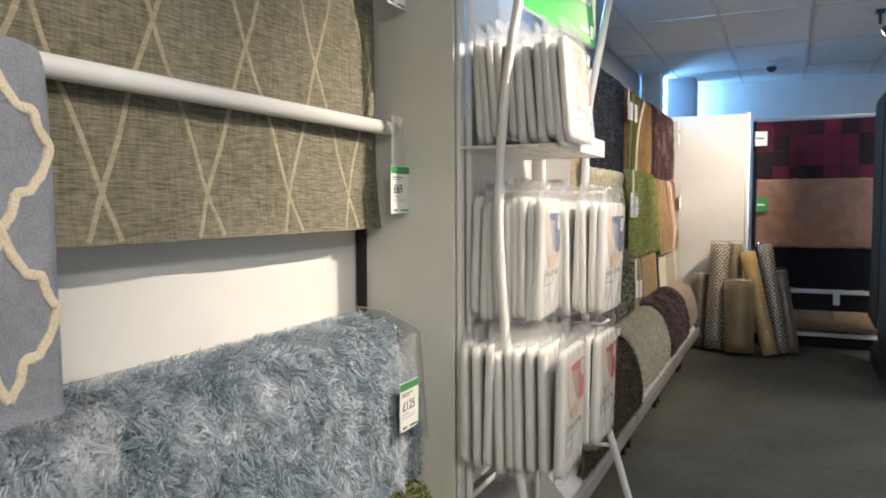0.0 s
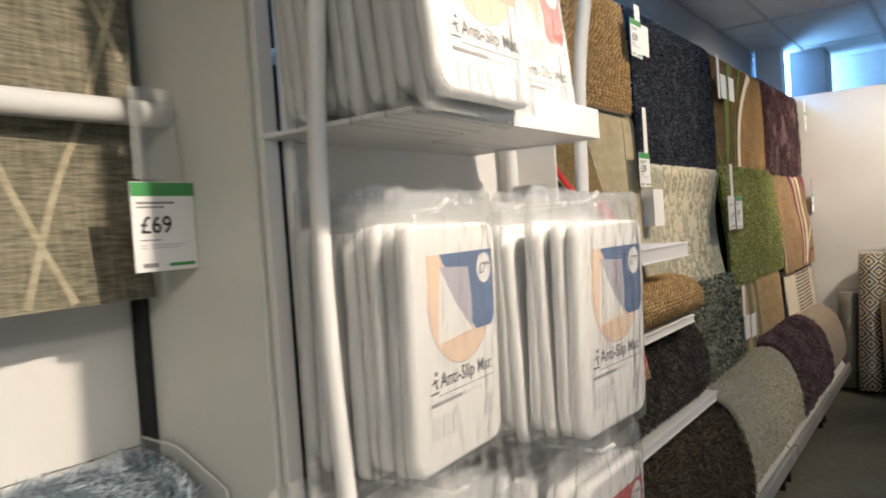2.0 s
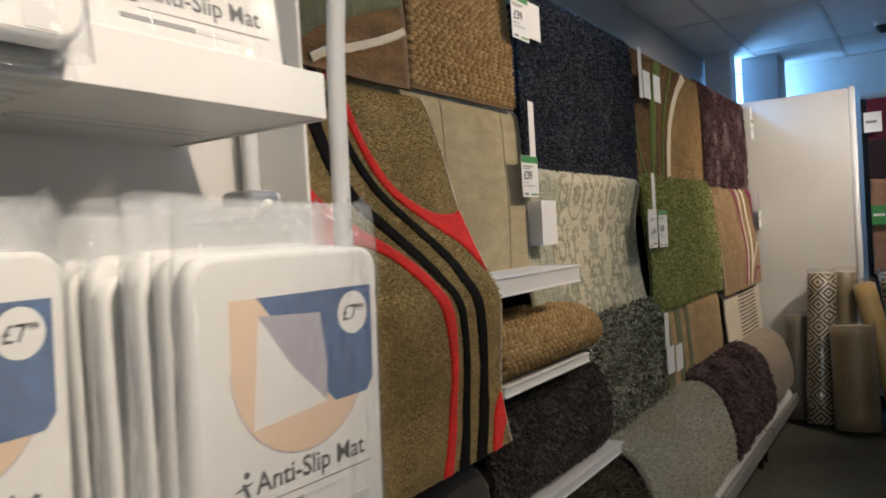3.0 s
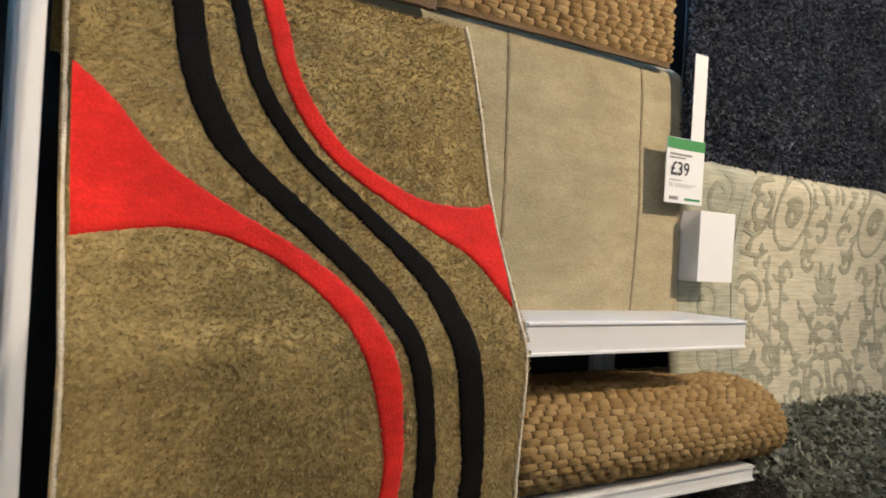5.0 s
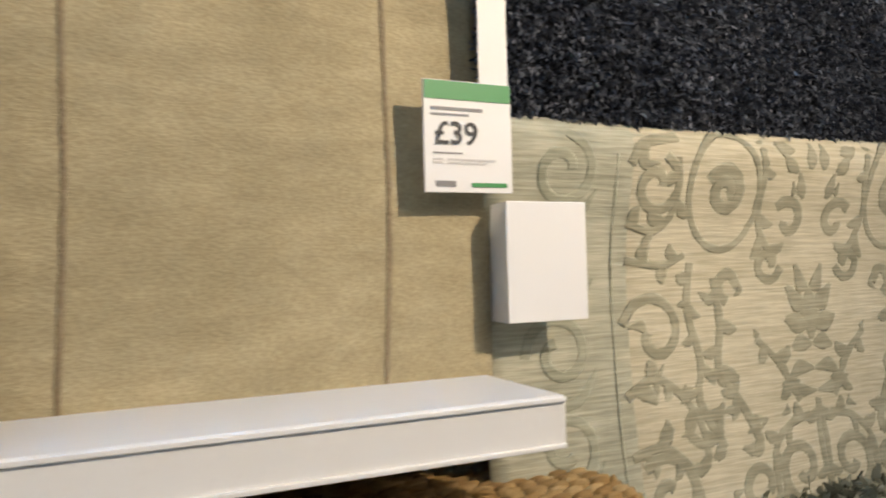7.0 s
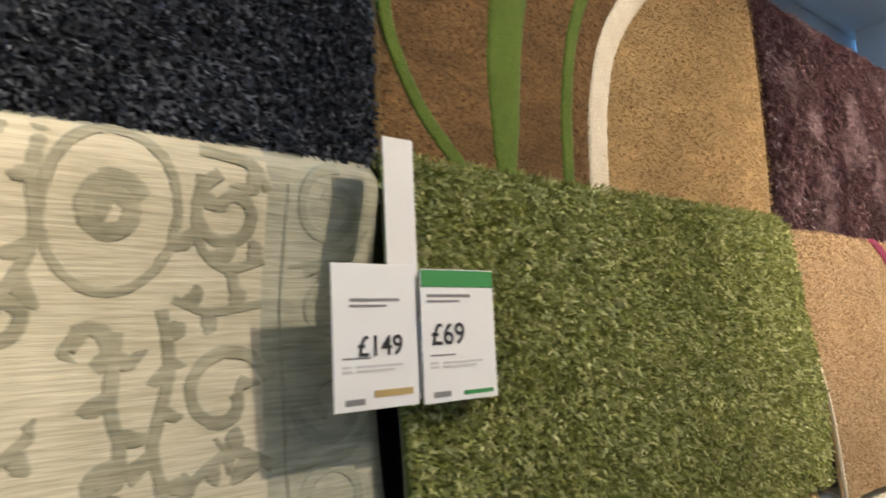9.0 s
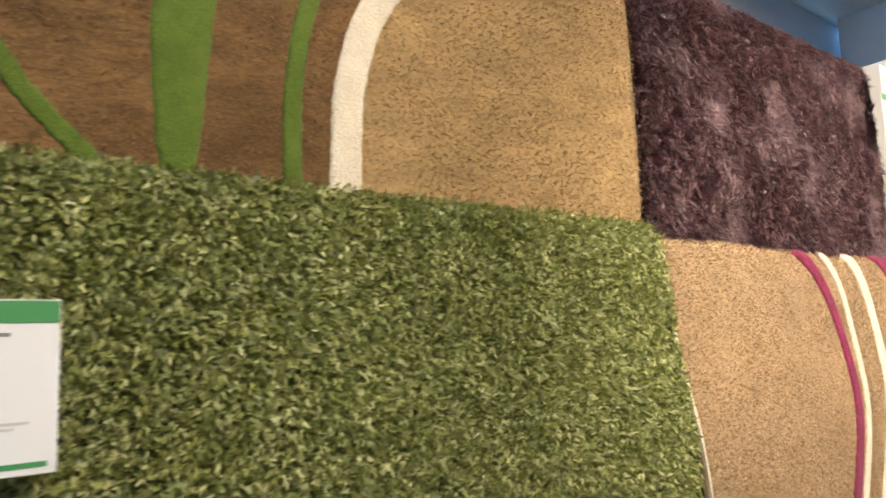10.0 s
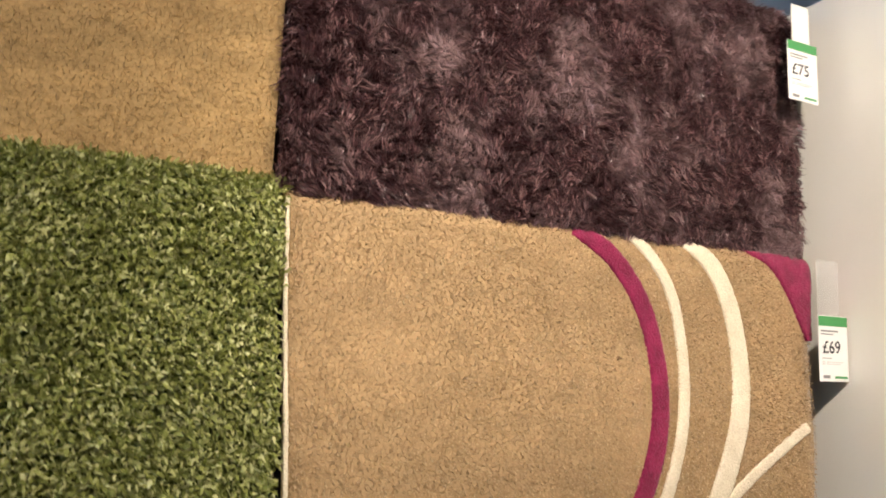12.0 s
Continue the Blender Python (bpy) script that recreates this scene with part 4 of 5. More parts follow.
def damask():
    out = []

    def flat(name, pts, width, taper=False):
        out.append(d.stripe(name, pts, width, 0.0018, 3, taper, 0.0012))

    for s in (-1, 1):
        def at(across, down):
            return DAMASK_AXIS + s * across, min(DAMASK_TOP - down, 1.428)
        cy, cz = at(0.165, 0.085)
        flat("ring", [(cy + 0.060 * math.cos(a), min(1.428, cz + 0.074 * math.sin(a))) for a in np.linspace(0, 2 * math.pi, 17)], 0.011)
        flat("flower", spiral(cy, cz, 0.030, 1.6, 0.4 if s > 0 else math.pi - 0.4, s, 0.25), 0.019)
        for across, down, r, turns, start, width in DAMASK_CURLS:
            y, z = at(across, down)
            flat("curl", spiral(y, z, r, turns, start if s > 0 else math.pi - start, s, 0.22), width)
        for width, *pts in DAMASK_STEMS:
            flat("stem", [at(*p) for p in pts], width)
        # the flower on the axis: a round heart, petals that curl outwards, a stalk with two hanging leaves
        for down, reach, lift, width in ((0.205, 0.026, 0.024, 0.022), (0.228, 0.044, 0.018, 0.026), (0.256, 0.050, 0.002, 0.027), (0.282, 0.040, -0.014, 0.024), (0.315, 0.052, -0.022, 0.020), (0.345, 0.066, 0.006, 0.018)):
            flat("petal", [at(0.001, down + 0.010), at(reach * 0.55, down + 0.006), at(reach, down - lift)], width, True)
        flat("heart", [at(0.0, 0.215), at(0.003, 0.245), at(0.0, 0.285)], 0.034, True)
        for across, down, a in ((0.05, 0.045, 2.4), (0.028, 0.075, 1.9), (0.062, 0.024, 2.9), (0.012, 0.035, 1.5)):
            flat("leaf", [at(across - 0.018 * math.cos(a), down - 0.018 * math.sin(a)), at(across, down + 0.004), at(across + 0.018 * math.cos(a), down + 0.018 * math.sin(a))], 0.019, True)
        # curling leaves along the stems, now on one side, now on the other
        g = random.Random(12)
        for width, *pts in DAMASK_STEMS:
            line = smooth(pts, 5)
            for k in range(1, len(line) - 1, 3):
                side = 1 if (k // 3) % 2 else -1
                turn, long, bend = math.atan2(*(line[k + 1] - line[k - 1])[::-1]) + side * g.uniform(0.3, 0.6), g.uniform(0.024, 0.044), side * g.uniform(0.9, 1.7)
                leaf, p = [tuple(line[k])], np.array(line[k])
                for q in range(4):
                    p = p + long / 4 * np.array([math.cos(turn + bend * q / 3), math.sin(turn + bend * q / 3)])
                    leaf.append(tuple(p))
                if all(0 < a < 0.322 and 0.01 < b < 0.515 and math.hypot((a - 0.165) / 0.055, (b - 0.085) / 0.068) > 1.0 for a, b in leaf):
                    flat("leaf", [at(*p) for p in leaf], g.uniform(0.012, 0.019), True)
        # loose leaves in the open ground
        for k in range(26):
            a, b, turn, bend, long = g.uniform(0.015, 0.31), g.uniform(0.03, 0.50), g.uniform(0, 6.28), g.uniform(-1.5, 1.5), g.uniform(0.016, 0.030)
            if math.hypot((a - 0.165) / 0.068, (b - 0.085) / 0.082) > 1.0:
                flat("leaf", [at(a, b), at(a + long * 0.5 * math.cos(turn), b + long * 0.5 * math.sin(turn)), at(a + long * math.cos(turn + bend), b + long * math.sin(turn + bend))], g.uniform(0.009, 0.015), True)
    return joined("scrollwork", out)


def damask_border():
    out = []
    for y0, way in ((4.735, 1), (5.548, -1)):
        for k in range(5):
            z = 1.372 - k * 0.105
            out.append(d.stripe("sprig", spiral(y0, z, 0.046, 1.2, 1.4 + k * 0.9, way if k % 2 else -way, 0.3), 0.013, 0.0009, 3, False, 0.0004))
            out.append(d.stripe("sprig", [(y0 + 0.05, z - 0.02), (y0 + 0.02, z - 0.055), (y0 - 0.05, z - 0.065)], 0.014, 0.0009, 3, True, 0.0004))
    for y in (4.812, 5.491):
        out.append(d.stripe("line", [(y, 1.43), (y, 1.2), (y, 0.925)], 0.0035, 0.0009, 6, False, 0.0004))
    return joined("border_scrollwork", out)


tagged(part("scrollwork", damask(), M["scroll_sage"], t, "muted green scrollwork"), kind="stuff")
tagged(part("border_scrollwork", damask_border(), M["border_sage"], t, "faint green border scrolls"), kind="stuff")

# green striped tan rug, green shag
d = Drape(hung(1.978, 1.440, -0.024, -0.020, 0.006), 5.628, 6.690, 0.012, 0.003, seed=9)
t = rug("tan cut-pile rug with green and cream curves", d, M["tan_deep"], "curve_rug")
part("brown_field", d.band("brown_field", [(5.634, 1.955), (5.634, 1.80), (5.634, 1.60), (5.634, 1.445)], [(6.388, 1.955), (6.193, 1.79), (6.068, 1.60), (6.063, 1.445)], 0.001, 8, 8), M["brown_field"], t, "brown carved field")
part("green_curve", d.stripe("green_curve", [(5.58 + 0.06, 1.68), (5.645, 1.61), (5.695, 1.52), (5.775, 1.44)], 0.022, 0.004), M["green_stripe"], t, "green carved curve")
part("green_curve", d.band("green_curve", [(5.95, 1.955), (5.86, 1.80), (5.822, 1.64), (5.826, 1.50), (5.835, 1.445)], [(6.05, 1.955), (5.945, 1.80), (5.898, 1.66), (5.880, 1.50), (5.872, 1.445)]), M["green_stripe"], t, "green carved curve")
part("green_curve", d.stripe("green_curve", [(6.21, 1.955), (6.09, 1.82), (6.022, 1.70), (5.994, 1.58), (5.992, 1.445)], 0.026), M["green_stripe"], t, "green carved curve")
part("cream_curve", d.stripe("cream_curve", [(6.428, 1.955), (6.268, 1.86), (6.133, 1.73), (6.076, 1.60), (6.064, 1.445)], 0.046), M["cream_stripe"], t, "cream carved curve")
field = d.bands.pop(0)
d.bands, others = d.bands + [field], d.bands
nap(t, d, "deep_nap", 50000, 52)
d.bands = others


def on_brown(y, z):
    return y < np.interp(z, (1.445, 1.60, 1.79, 1.955), (6.043, 6.05, 6.17, 6.36))


nap(t, d, "brown_nap", 60000, 53, on_brown)
d = Drape(hung(1.446, 0.890, 0.0, 0.03, 0.012), 5.622, 6.702, 0.014, 0.004, 0.0, 0.010, 10)
shag("bright green shag rug", d, "green_base", "green_pile", 68000, 0.0165, 0.0050, 0.45, 0.6, 11)

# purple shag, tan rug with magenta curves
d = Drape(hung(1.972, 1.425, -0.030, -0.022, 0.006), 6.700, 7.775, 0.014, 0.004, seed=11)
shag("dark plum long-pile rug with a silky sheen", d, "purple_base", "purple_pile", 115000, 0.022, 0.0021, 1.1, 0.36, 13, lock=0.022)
d = Drape(hung(1.437, 0.850, 0.002, 0.058, 0.012), 6.708, 7.795, 0.012, 0.002, 0.018, -0.10, 12)
t = rug("tan cut-pile rug with magenta and cream curves", d, M["tan"], "curve_rug")
part("binding", d.stripe("binding", [(6.711, 1.42), (6.718, 1.2), (6.729, 0.86)], 0.006, 0.002), M["cream_stripe"], t, "pale bound edge")
part("magenta_curve", d.stripe("magenta_curve", [(7.215, 1.434), (7.282, 1.39), (7.330, 1.335), (7.358, 1.275), (7.370, 1.205), (7.366, 1.14), (7.350, 1.075), (7.322, 1.01), (7.285, 0.94), (7.24, 0.86)], 0.038), M["magenta"], t, "magenta carved curve")
part("cream_curve", d.stripe("cream_curve", [(7.335, 1.434), (7.378, 1.39), (7.412, 1.335), (7.428, 1.265), (7.428, 1.19), (7.412, 1.11), (7.386, 1.04), (7.352, 0.97), (7.29, 0.86)], 0.025), M["cream_stripe"], t, "cream carved curve")
part("cream_curve", d.stripe("cream_curve", [(7.470, 1.436), (7.520, 1.39), (7.550, 1.335), (7.566, 1.27), (7.565, 1.19), (7.543, 1.11), (7.512, 1.045), (7.480, 0.985), (7.41, 0.86)], 0.042), M["cream_stripe"], t, "cream carved curve")
part("cream_curve", d.stripe("cream_curve", [(7.470, 0.950), (7.545, 1.005), (7.630, 1.055), (7.715, 1.098)], 0.020), M["cream_stripe"], t, "thin cream carved curve")
part("magenta_curve", d.band("magenta_curve", [(7.610, 1.434), (7.672, 1.40), (7.716, 1.34), (7.755, 1.262)], [(7.788, 1.434), (7.786, 1.39), (7.776, 1.33), (7.768, 1.262)]), M["magenta"], t, "magenta carved corner")
part("magenta_curve", d.stripe("magenta_curve", [(7.48, 0.86), (7.535, 0.912), (7.60, 0.938), (7.675, 0.942)], 0.022), M["magenta"], t, "thin magenta carved curve")
nap(t, d, "tan_nap", 84000, 54)

# lower row
d = Drape(hung(0.945, 0.560, 0.035, 0.05, 0.006), 4.82, 5.62, 0.014, 0.004, seed=13)
shag("grey-green looped shag rug", d, "pebble_base", "pebble_pile", 11000, 0.026, 0.011, 0.4, 0.8, 17)
d = Drape(hung(0.895, 0.500, 0.03, 0.045, 0.006), 5.66, 6.685, 0.012, 0.003, seed=14)
t = rug("tan rug with faded olive stripes", d, M["tan_deep"], "striped_rug")
for y, w in ((5.74, 0.12), (5.92, 0.08), (6.06, 0.06)):
    part("olive_stripe", d.stripe("olive_stripe", [(y, 0.885), (y, 0.7), (y, 0.505)], w, 0.002), M["olive_stripe"], t, "faded olive stripe")
d = Drape(hung(0.860, 0.455, 0.03, 0.05, 0.004), 6.80, 7.76, 0.010, 0.003, seed=15)
t = rug("cream and brown ladder-weave rug", d, M["ladder_cream"], "woven_rug")
for k in range(16):
    z = 0.83 - k * 0.022
    part("brown_rung", d.stripe("brown_rung", [(7.12, z), (7.35, z - 0.002), (7.58, z)], 0.009, 0.003, 4), M["ladder_brown"], t, "dark brown woven rung")
d = Drape([(-0.17, 0.61), (-0.16, 0.78), (-0.10, 0.845), (0.0, 0.850), (0.070, 0.815), (0.105, 0.74), (0.11, 0.67), (0.088, 0.602), (0.0, 0.592)], 4.15, 4.87, 0.014, 0.004, seed=16)
shag("charcoal brown shag rug folded on a ledge", d, "charcoal_base", "charcoal_pile", 26000, 0.016, 0.004, 0.6, 0.5, 19)
def shelf_roll(x, z, y0, y1, radius, turns=3.5):
    """A rug rolled up and laid along a ledge, its coiled end showing."""
    t = thing("rolled_rug", (x, (y0 + y1) / 2, z - radius), "dark rolled rug with grey coiled end on a ledge", "rolled rug")
    part("roll", tube_mesh("roll", [(x, y0, z), (x, y1, z)], radius, 28), M["charcoal_base"], t)
    coil = []
    for k in range(int(turns * 16)):
        a, r = k / 16 * 2 * math.pi, radius * (0.96 - 0.8 * k / (turns * 16))
        coil.append((x + r * math.cos(a), y1 + 0.002, z + r * math.sin(a)))
    part("coiled_end", tube_mesh("coiled_end", coil, 0.005, 6), M["taupe"], t, "grey-brown coiled layers")


shelf_roll(0.035, 0.668, 3.62, 4.115, 0.082)
bar = thing("rug_clip", (0.10, 7.47, 0.47), "small white rug hanging bar", "bar")
part("bar", box_bm(0.045, 0.075, 7.25, 7.52, 0.495, 0.522, 0.003), M["white_metal"], bar)

# rugs laid on the sloping base shelf
def laid(y0, y1, seed, top=0.56, out=0.0):
    return Drape([(-0.07, top - 0.09), (-0.01, top - 0.035), (0.055, top - 0.002), (0.122, top - 0.004), (0.185, top - 0.055), (0.226 + out, top - 0.155), (0.240 + out, top - 0.255), (0.234 + out, top - 0.325), (0.20 + out, top - 0.345)], y0, y1, 0.016, 0.004, seed=seed)


shag("brown shag rug laid on a low shelf", laid(3.75, 4.89, 21, 0.528), "brown_base", "brown_pile", 14000, 0.016, 0.005, 0.5, 0.5, 23, group="laid rugs")
shag("cream shag rug laid on a low shelf", laid(4.91, 5.90, 22, 0.565), "cream_base", "cream_pile", 20000, 0.013, 0.005, 0.4, 0.4, 24, group="laid rugs")
shag("dusky mauve long-pile rug laid on a low shelf", laid(5.93, 6.80, 23, 0.585), "mauve_base", "mauve_pile", 18000, 0.028, 0.0045, 0.8, 0.3, 25, group="laid rugs", lock=0.03)
rug("taupe rug laid on a low shelf", laid(6.82, 7.55, 24, 0.575), M["taupe"], "rug", "laid rugs")

# ---- first bay ----
d = Drape([(-0.185, 1.75), (-0.185, 1.87), (-0.165, 1.918), (-0.14, 1.91), (-0.128, 1.85), (-0.122, 1.70), (-0.116, 1.447), (-0.112, 1.30), (-0.10, 1.175)], 1.30, 2.805, 0.008, 0.003, seed=30)
t = rug("grey-green woven rug with a cream diamond lattice", d, M["lattice"], "lattice_rug", "hung rugs", 60)


for k in range(-1, 7):
    for side in (-1, 1):
        pts = []
        for j in range(9):
            z = 1.88 - j * 0.0875
            pts.append((1.642 + 0.25 * k + side * 0.125 * (1.262 - z) / 0.31 + 0.004 * math.sin(j * 2.1 + k), z))
        pts = [p for p in pts if 1.315 < p[0] < 2.79]
        if len(pts) > 2:
            part("lattice_line", d.stripe("lattice_line", pts, 0.011, 0.0012, 4), M["lattice_line"], t, "cream woven lattice line")

d = Drape([(-0.195, 0.80), (-0.19, 0.885), (-0.165, 0.915), (-0.12, 0.915), (-0.07, 0.895), (-0.035, 0.845), (-0.015, 0.75), (-0.005, 0.62), (0.0, 0.50)], 1.05, 2.800, 0.016, 0.006, seed=31)
shag("pale blue-grey long-pile shag rug", d, "blue_base", "blue_pile", 104000, 0.030, 0.0029, 0.75, 0.40, 33, lock=0.026)
d = Drape(hung(0.465, 0.10, 0.03, 0.05), 1.3, 2.812, 0.014, 0.004, seed=32)
shag("bright green shag rug", d, "green_base", "green_pile", 16000, 0.022, 0.007, 0.55, 0.6, 35)

d = Drape([(-0.075, 1.35), (-0.06, 1.41), (-0.02, 1.452), (0.02, 1.452), (0.045, 1.42), (0.055, 1.30), (0.058, 1.15), (0.062, 0.97)], 0.9, 1.682, 0.012, 0.003, seed=33)
t = rug("blue-grey rug with a cream trellis pattern", d, M["trellis"], "trellis_rug")


# ogee lattice with stepped shoulders: pairs of lines that part and meet
STEP = [(0.0, 0.0), (0.012, 0.028), (0.026, 0.048), (0.031, 0.054), (0.048, 0.057), (0.052, 0.063), (0.056, 0.080), (0.067, 0.097)]
for k in range(5):
    for side in (-1, 1):
        line = []
        for half in range(5):
            for a, b in STEP:
                line.append((min(1.676, 1.606 - 0.142 * k + side * (0.071 - a if half % 2 else a)), 1.418 - half * 0.104 - b))
        part("trellis_line", d.stripe("trellis_line", [p for p in line if p[1] > 0.985], 0.013, 0.0025, 3), M["cream_stripe"], t, "cream carved trellis line")

# acrylic shelf end beside the blue rug
t = thing("shelf_divider", (-0.1, 2.815, 0.5), "clear acrylic shelf divider", "divider")
bm = bmesh.new()
pts = [(-0.195, 0.60), (-0.195, 0.95), (-0.10, 0.945), (0.01, 0.895), (0.03, 0.60)]
lo = [bm.verts.new((x, 2.813, z)) for x, z in pts]
hi = [bm.verts.new((x, 2.817, z)) for x, z in pts]
bm.faces.new(lo)
bm.faces.new(hi[::-1])
for k in range(5):
    bm.faces.new((lo[k], hi[k], hi[(k + 1) % 5], lo[(k + 1) % 5]))
part("plate", bm, M["acrylic"], t).visible_shadow = False
part("lit_edge", tube_mesh("lit_edge", [(x, 2.815, z) for x, z in pts[1:]], 0.0022, 6), M["white_metal"], t, "pale polished edge")

# ---- price tags ----
price_tag(2.728, 1.342, -0.032, "£69", "white price card with a green header on a hanging strip", hang=(2.738, 2.812, 1.345, 1.475), strip=False)
price_tag(2.646, 0.785, 0.035, "£125", "white price card with a green header beside the blue rug", hang=(2.66, 2.74, 0.79, 0.90), strip=False)
price_tag(2.716, 1.885, -0.032, "£69", "white price card high on the lattice rug", hang=(2.738, 2.80, 1.88, 1.95), strip=False)
price_tag(4.556, 1.458, 0.018, "£39", "white price card with a green header on a white strip", high=0.116, hang=(4.622, 4.657, 1.35, 1.615))
price_tag(5.502, 1.304, 0.060, "£149", "white price card with a gold bar on a white strip", green=False, wide=0.108, high=0.149, hang=(5.575, 5.617, 1.16, 1.445))
price_tag(5.612, 1.300, 0.066, "£69", "white price card with a green header in front of green shag", wide=0.112, high=0.146)
price_tag(7.688, 1.868, 0.045, "£75", "white price card with a green header against the end panel", wide=0.085, high=0.126, hang=(7.706, 7.756, 1.86, 1.95))
price_tag(7.735, 1.311, 0.055, "£69", "white price card with a green header against the end panel", wide=0.082, high=0.126, hang=(7.74, 7.80, 1.31, 1.42), strip=False)
price_tag(4.545, 1.905, 0.02, "£39", "white price card with a green header on the jute rug", hang=(4.60, 4.65, 1.78, 1.96))


def blank_card(y0, y1, z0, z1, x, label, strip=None):
    t = thing("blank_card", (x, (y0 + y1) / 2, z0), label, "card", "blank cards")
    part("card", slab(x, y0, y1, z0, z1, 0.002, 0.0008), M["card"], t)
    if strip:
        part("hanging_strip", slab(x - 0.004, *strip, 0.0015), M["white_board"], t, "folded white hanging strip")
    return t


blank_card(4.642, 4.742, 1.205, 1.333, 0.030, "blank white card on a folded strip")
fold = bmesh.new()
q = [fold.verts.new(p) for p in ((0.029, 4.643, 1.205), (0.029, 4.643, 1.333), (-0.020, 4.649, 1.333), (-0.020, 4.649, 1.205))]
bmesh.ops.solidify(fold, geom=[fold.faces.new(q)], thickness=0.0012)
part("folded_side", fold, M["card"], bpy.data.objects["blank_card"])
blank_card(4.655, 4.740, 1.80, 1.905, 0.012, "blank white card above the navy rug", (4.63, 4.66, 1.80, 1.95))
blank_card(5.66, 5.75, 1.755, 1.865, 0.02, "small white card beside the navy rug", (5.62, 5.66, 1.75, 1.95))
blank_card(5.76, 5.85, 1.75, 1.86, 0.03, "small white card beside the navy rug")
blank_card(5.57, 5.66, 0.66, 0.765, 0.085, "small white card on a strip by the looped rug", (5.57, 5.62, 0.67, 0.90))
blank_card(5.67, 5.76, 0.655, 0.76, 0.09, "small white card by the striped rug")


# ---- stand with packed mats ----
stand = thing("mat_stand", (0.24, 3.15, 0), "white tubular metal display stand with a shelf tray", "display stand")
for name, pts, r in (
    ("front_leg", [(0.385, 2.822, 2.12), (0.285, 2.820, 1.74), (0.243, 2.818, 1.42), (0.240, 2.812, 1.12), (0.275, 2.803, 0.75), (0.33, 2.79, 0.36), (0.385, 2.775, 0.0)], 0.0125),
    ("front_leg", [(0.405, 3.48, 2.12), (0.340, 3.482, 1.76), (0.304, 3.484, 1.56), (0.290, 3.488, 1.35), (0.288, 3.490, 1.00), (0.315, 3.494, 0.68), (0.40, 3.498, 0.40), (0.52, 3.50, 0.0)], 0.0125),
    ("back_leg", [(0.125, 2.880, 2.12), (0.125, 2.880, 0.0)], 0.010),
    ("back_leg", [(0.125, 3.49, 2.12), (0.125, 3.49, 0.0)], 0.010),
    ("inner_post", [(0.150, 3.462, 2.10), (0.150, 3.462, 0.35)], 0.011),
    ("cross_bar", [(0.125, 2.88, 0.42), (0.125, 3.49, 0.42)], 0.008),
    ("cross_bar", [(0.39, 2.822, 2.105), (0.402, 3.48, 2.105)], 0.009),
    ("side_bar", [(0.125, 2.88, 0.42), (0.325, 2.79, 0.42)], 0.007),
    ("side_bar", [(0.125, 3.49, 0.42), (0.39, 3.498, 0.42)], 0.007),
):
    part(name, tube_mesh(name, [tuple(p) for p in smooth(pts, 6)], r), M["white_metal"], stand)
part("edge_strip", box_bm(0.106, 0.118, 2.838, 2.866, 0.0, 2.14, 0.002), M["white_metal"], stand)
part("back_panel", box_bm(0.104, 0.110, 2.885, 3.48, 0.44, 2.08), M["white_board"], stand)
part("side_panel", box_bm(0.112, 0.240, 3.476, 3.482, 0.44, 2.08), M["white_board"], stand)
part("tray", box_bm(0.112, 0.378, 2.835, 3.362, 1.387, 1.393), M["white_metal"], stand)
part("tray_lip", box_bm(0.3785, 0.3845, 3.06, 3.362, 1.385, 1.436, 0.001), M["white_metal"], stand, "white upturned shelf lip")
part("tray_lip", box_bm(0.112, 0.378, 3.3625, 3.3665, 1.385, 1.436), M["white_metal"], stand, "white upturned shelf lip")
for y, reach in ((2.97, 0.325), (3.22, 0.435)):
    for z in (1.262, 0.868):
        part("hook", tube_mesh("hook", [(0.11, y, z + 0.012), (reach - 0.02, y, z + 0.012), (reach, y, z + 0.026)], 0.0035, 8), M["white_metal"], stand, "slim wire hook")
part("clip", box_bm(0.271, 0.305, 3.474, 3.506, 1.108, 1.140, 0.005), M["white_metal"], stand, "white plastic clip on a leg")
part("clip", box_bm(0.20, 0.25, 3.36, 3.42, 1.272, 1.318, 0.008), M["white_metal"], stand, "white plastic clip on a leg")

sign = thing("header_sign", (0.25, 3.17, 1.76), "green header sign with white lettering on a stand", "sign")
part("frame", box_bm(0.308, 0.318, 2.835, 3.482, 1.748, 2.08, 0.002), M["white_metal"], sign)
part("board", slab(0.3205, 2.838, 3.479, 1.751, 2.077, 0.002), M["sign_green"], sign)
words("Essentials", 0.075, (0.3215, 3.03, 1.872), FACING_X, M["card"], sign)
part("text_line", slab(0.3212, 3.33, 3.41, 1.785, 1.797), M["card"], sign)
part("emblem", slab(0.3212, 3.425, 3.460, 1.772, 1.812), M["card"], sign)
for y in (2.85, 3.46):
    part("bracket", box_bm(0.319, 0.36, y - 0.008, y + 0.008, 1.99, 2.01, 0.002), M["white_metal"], sign)

sign.location.x -= 0.017
sign.rotation_euler.z = radians(-4)


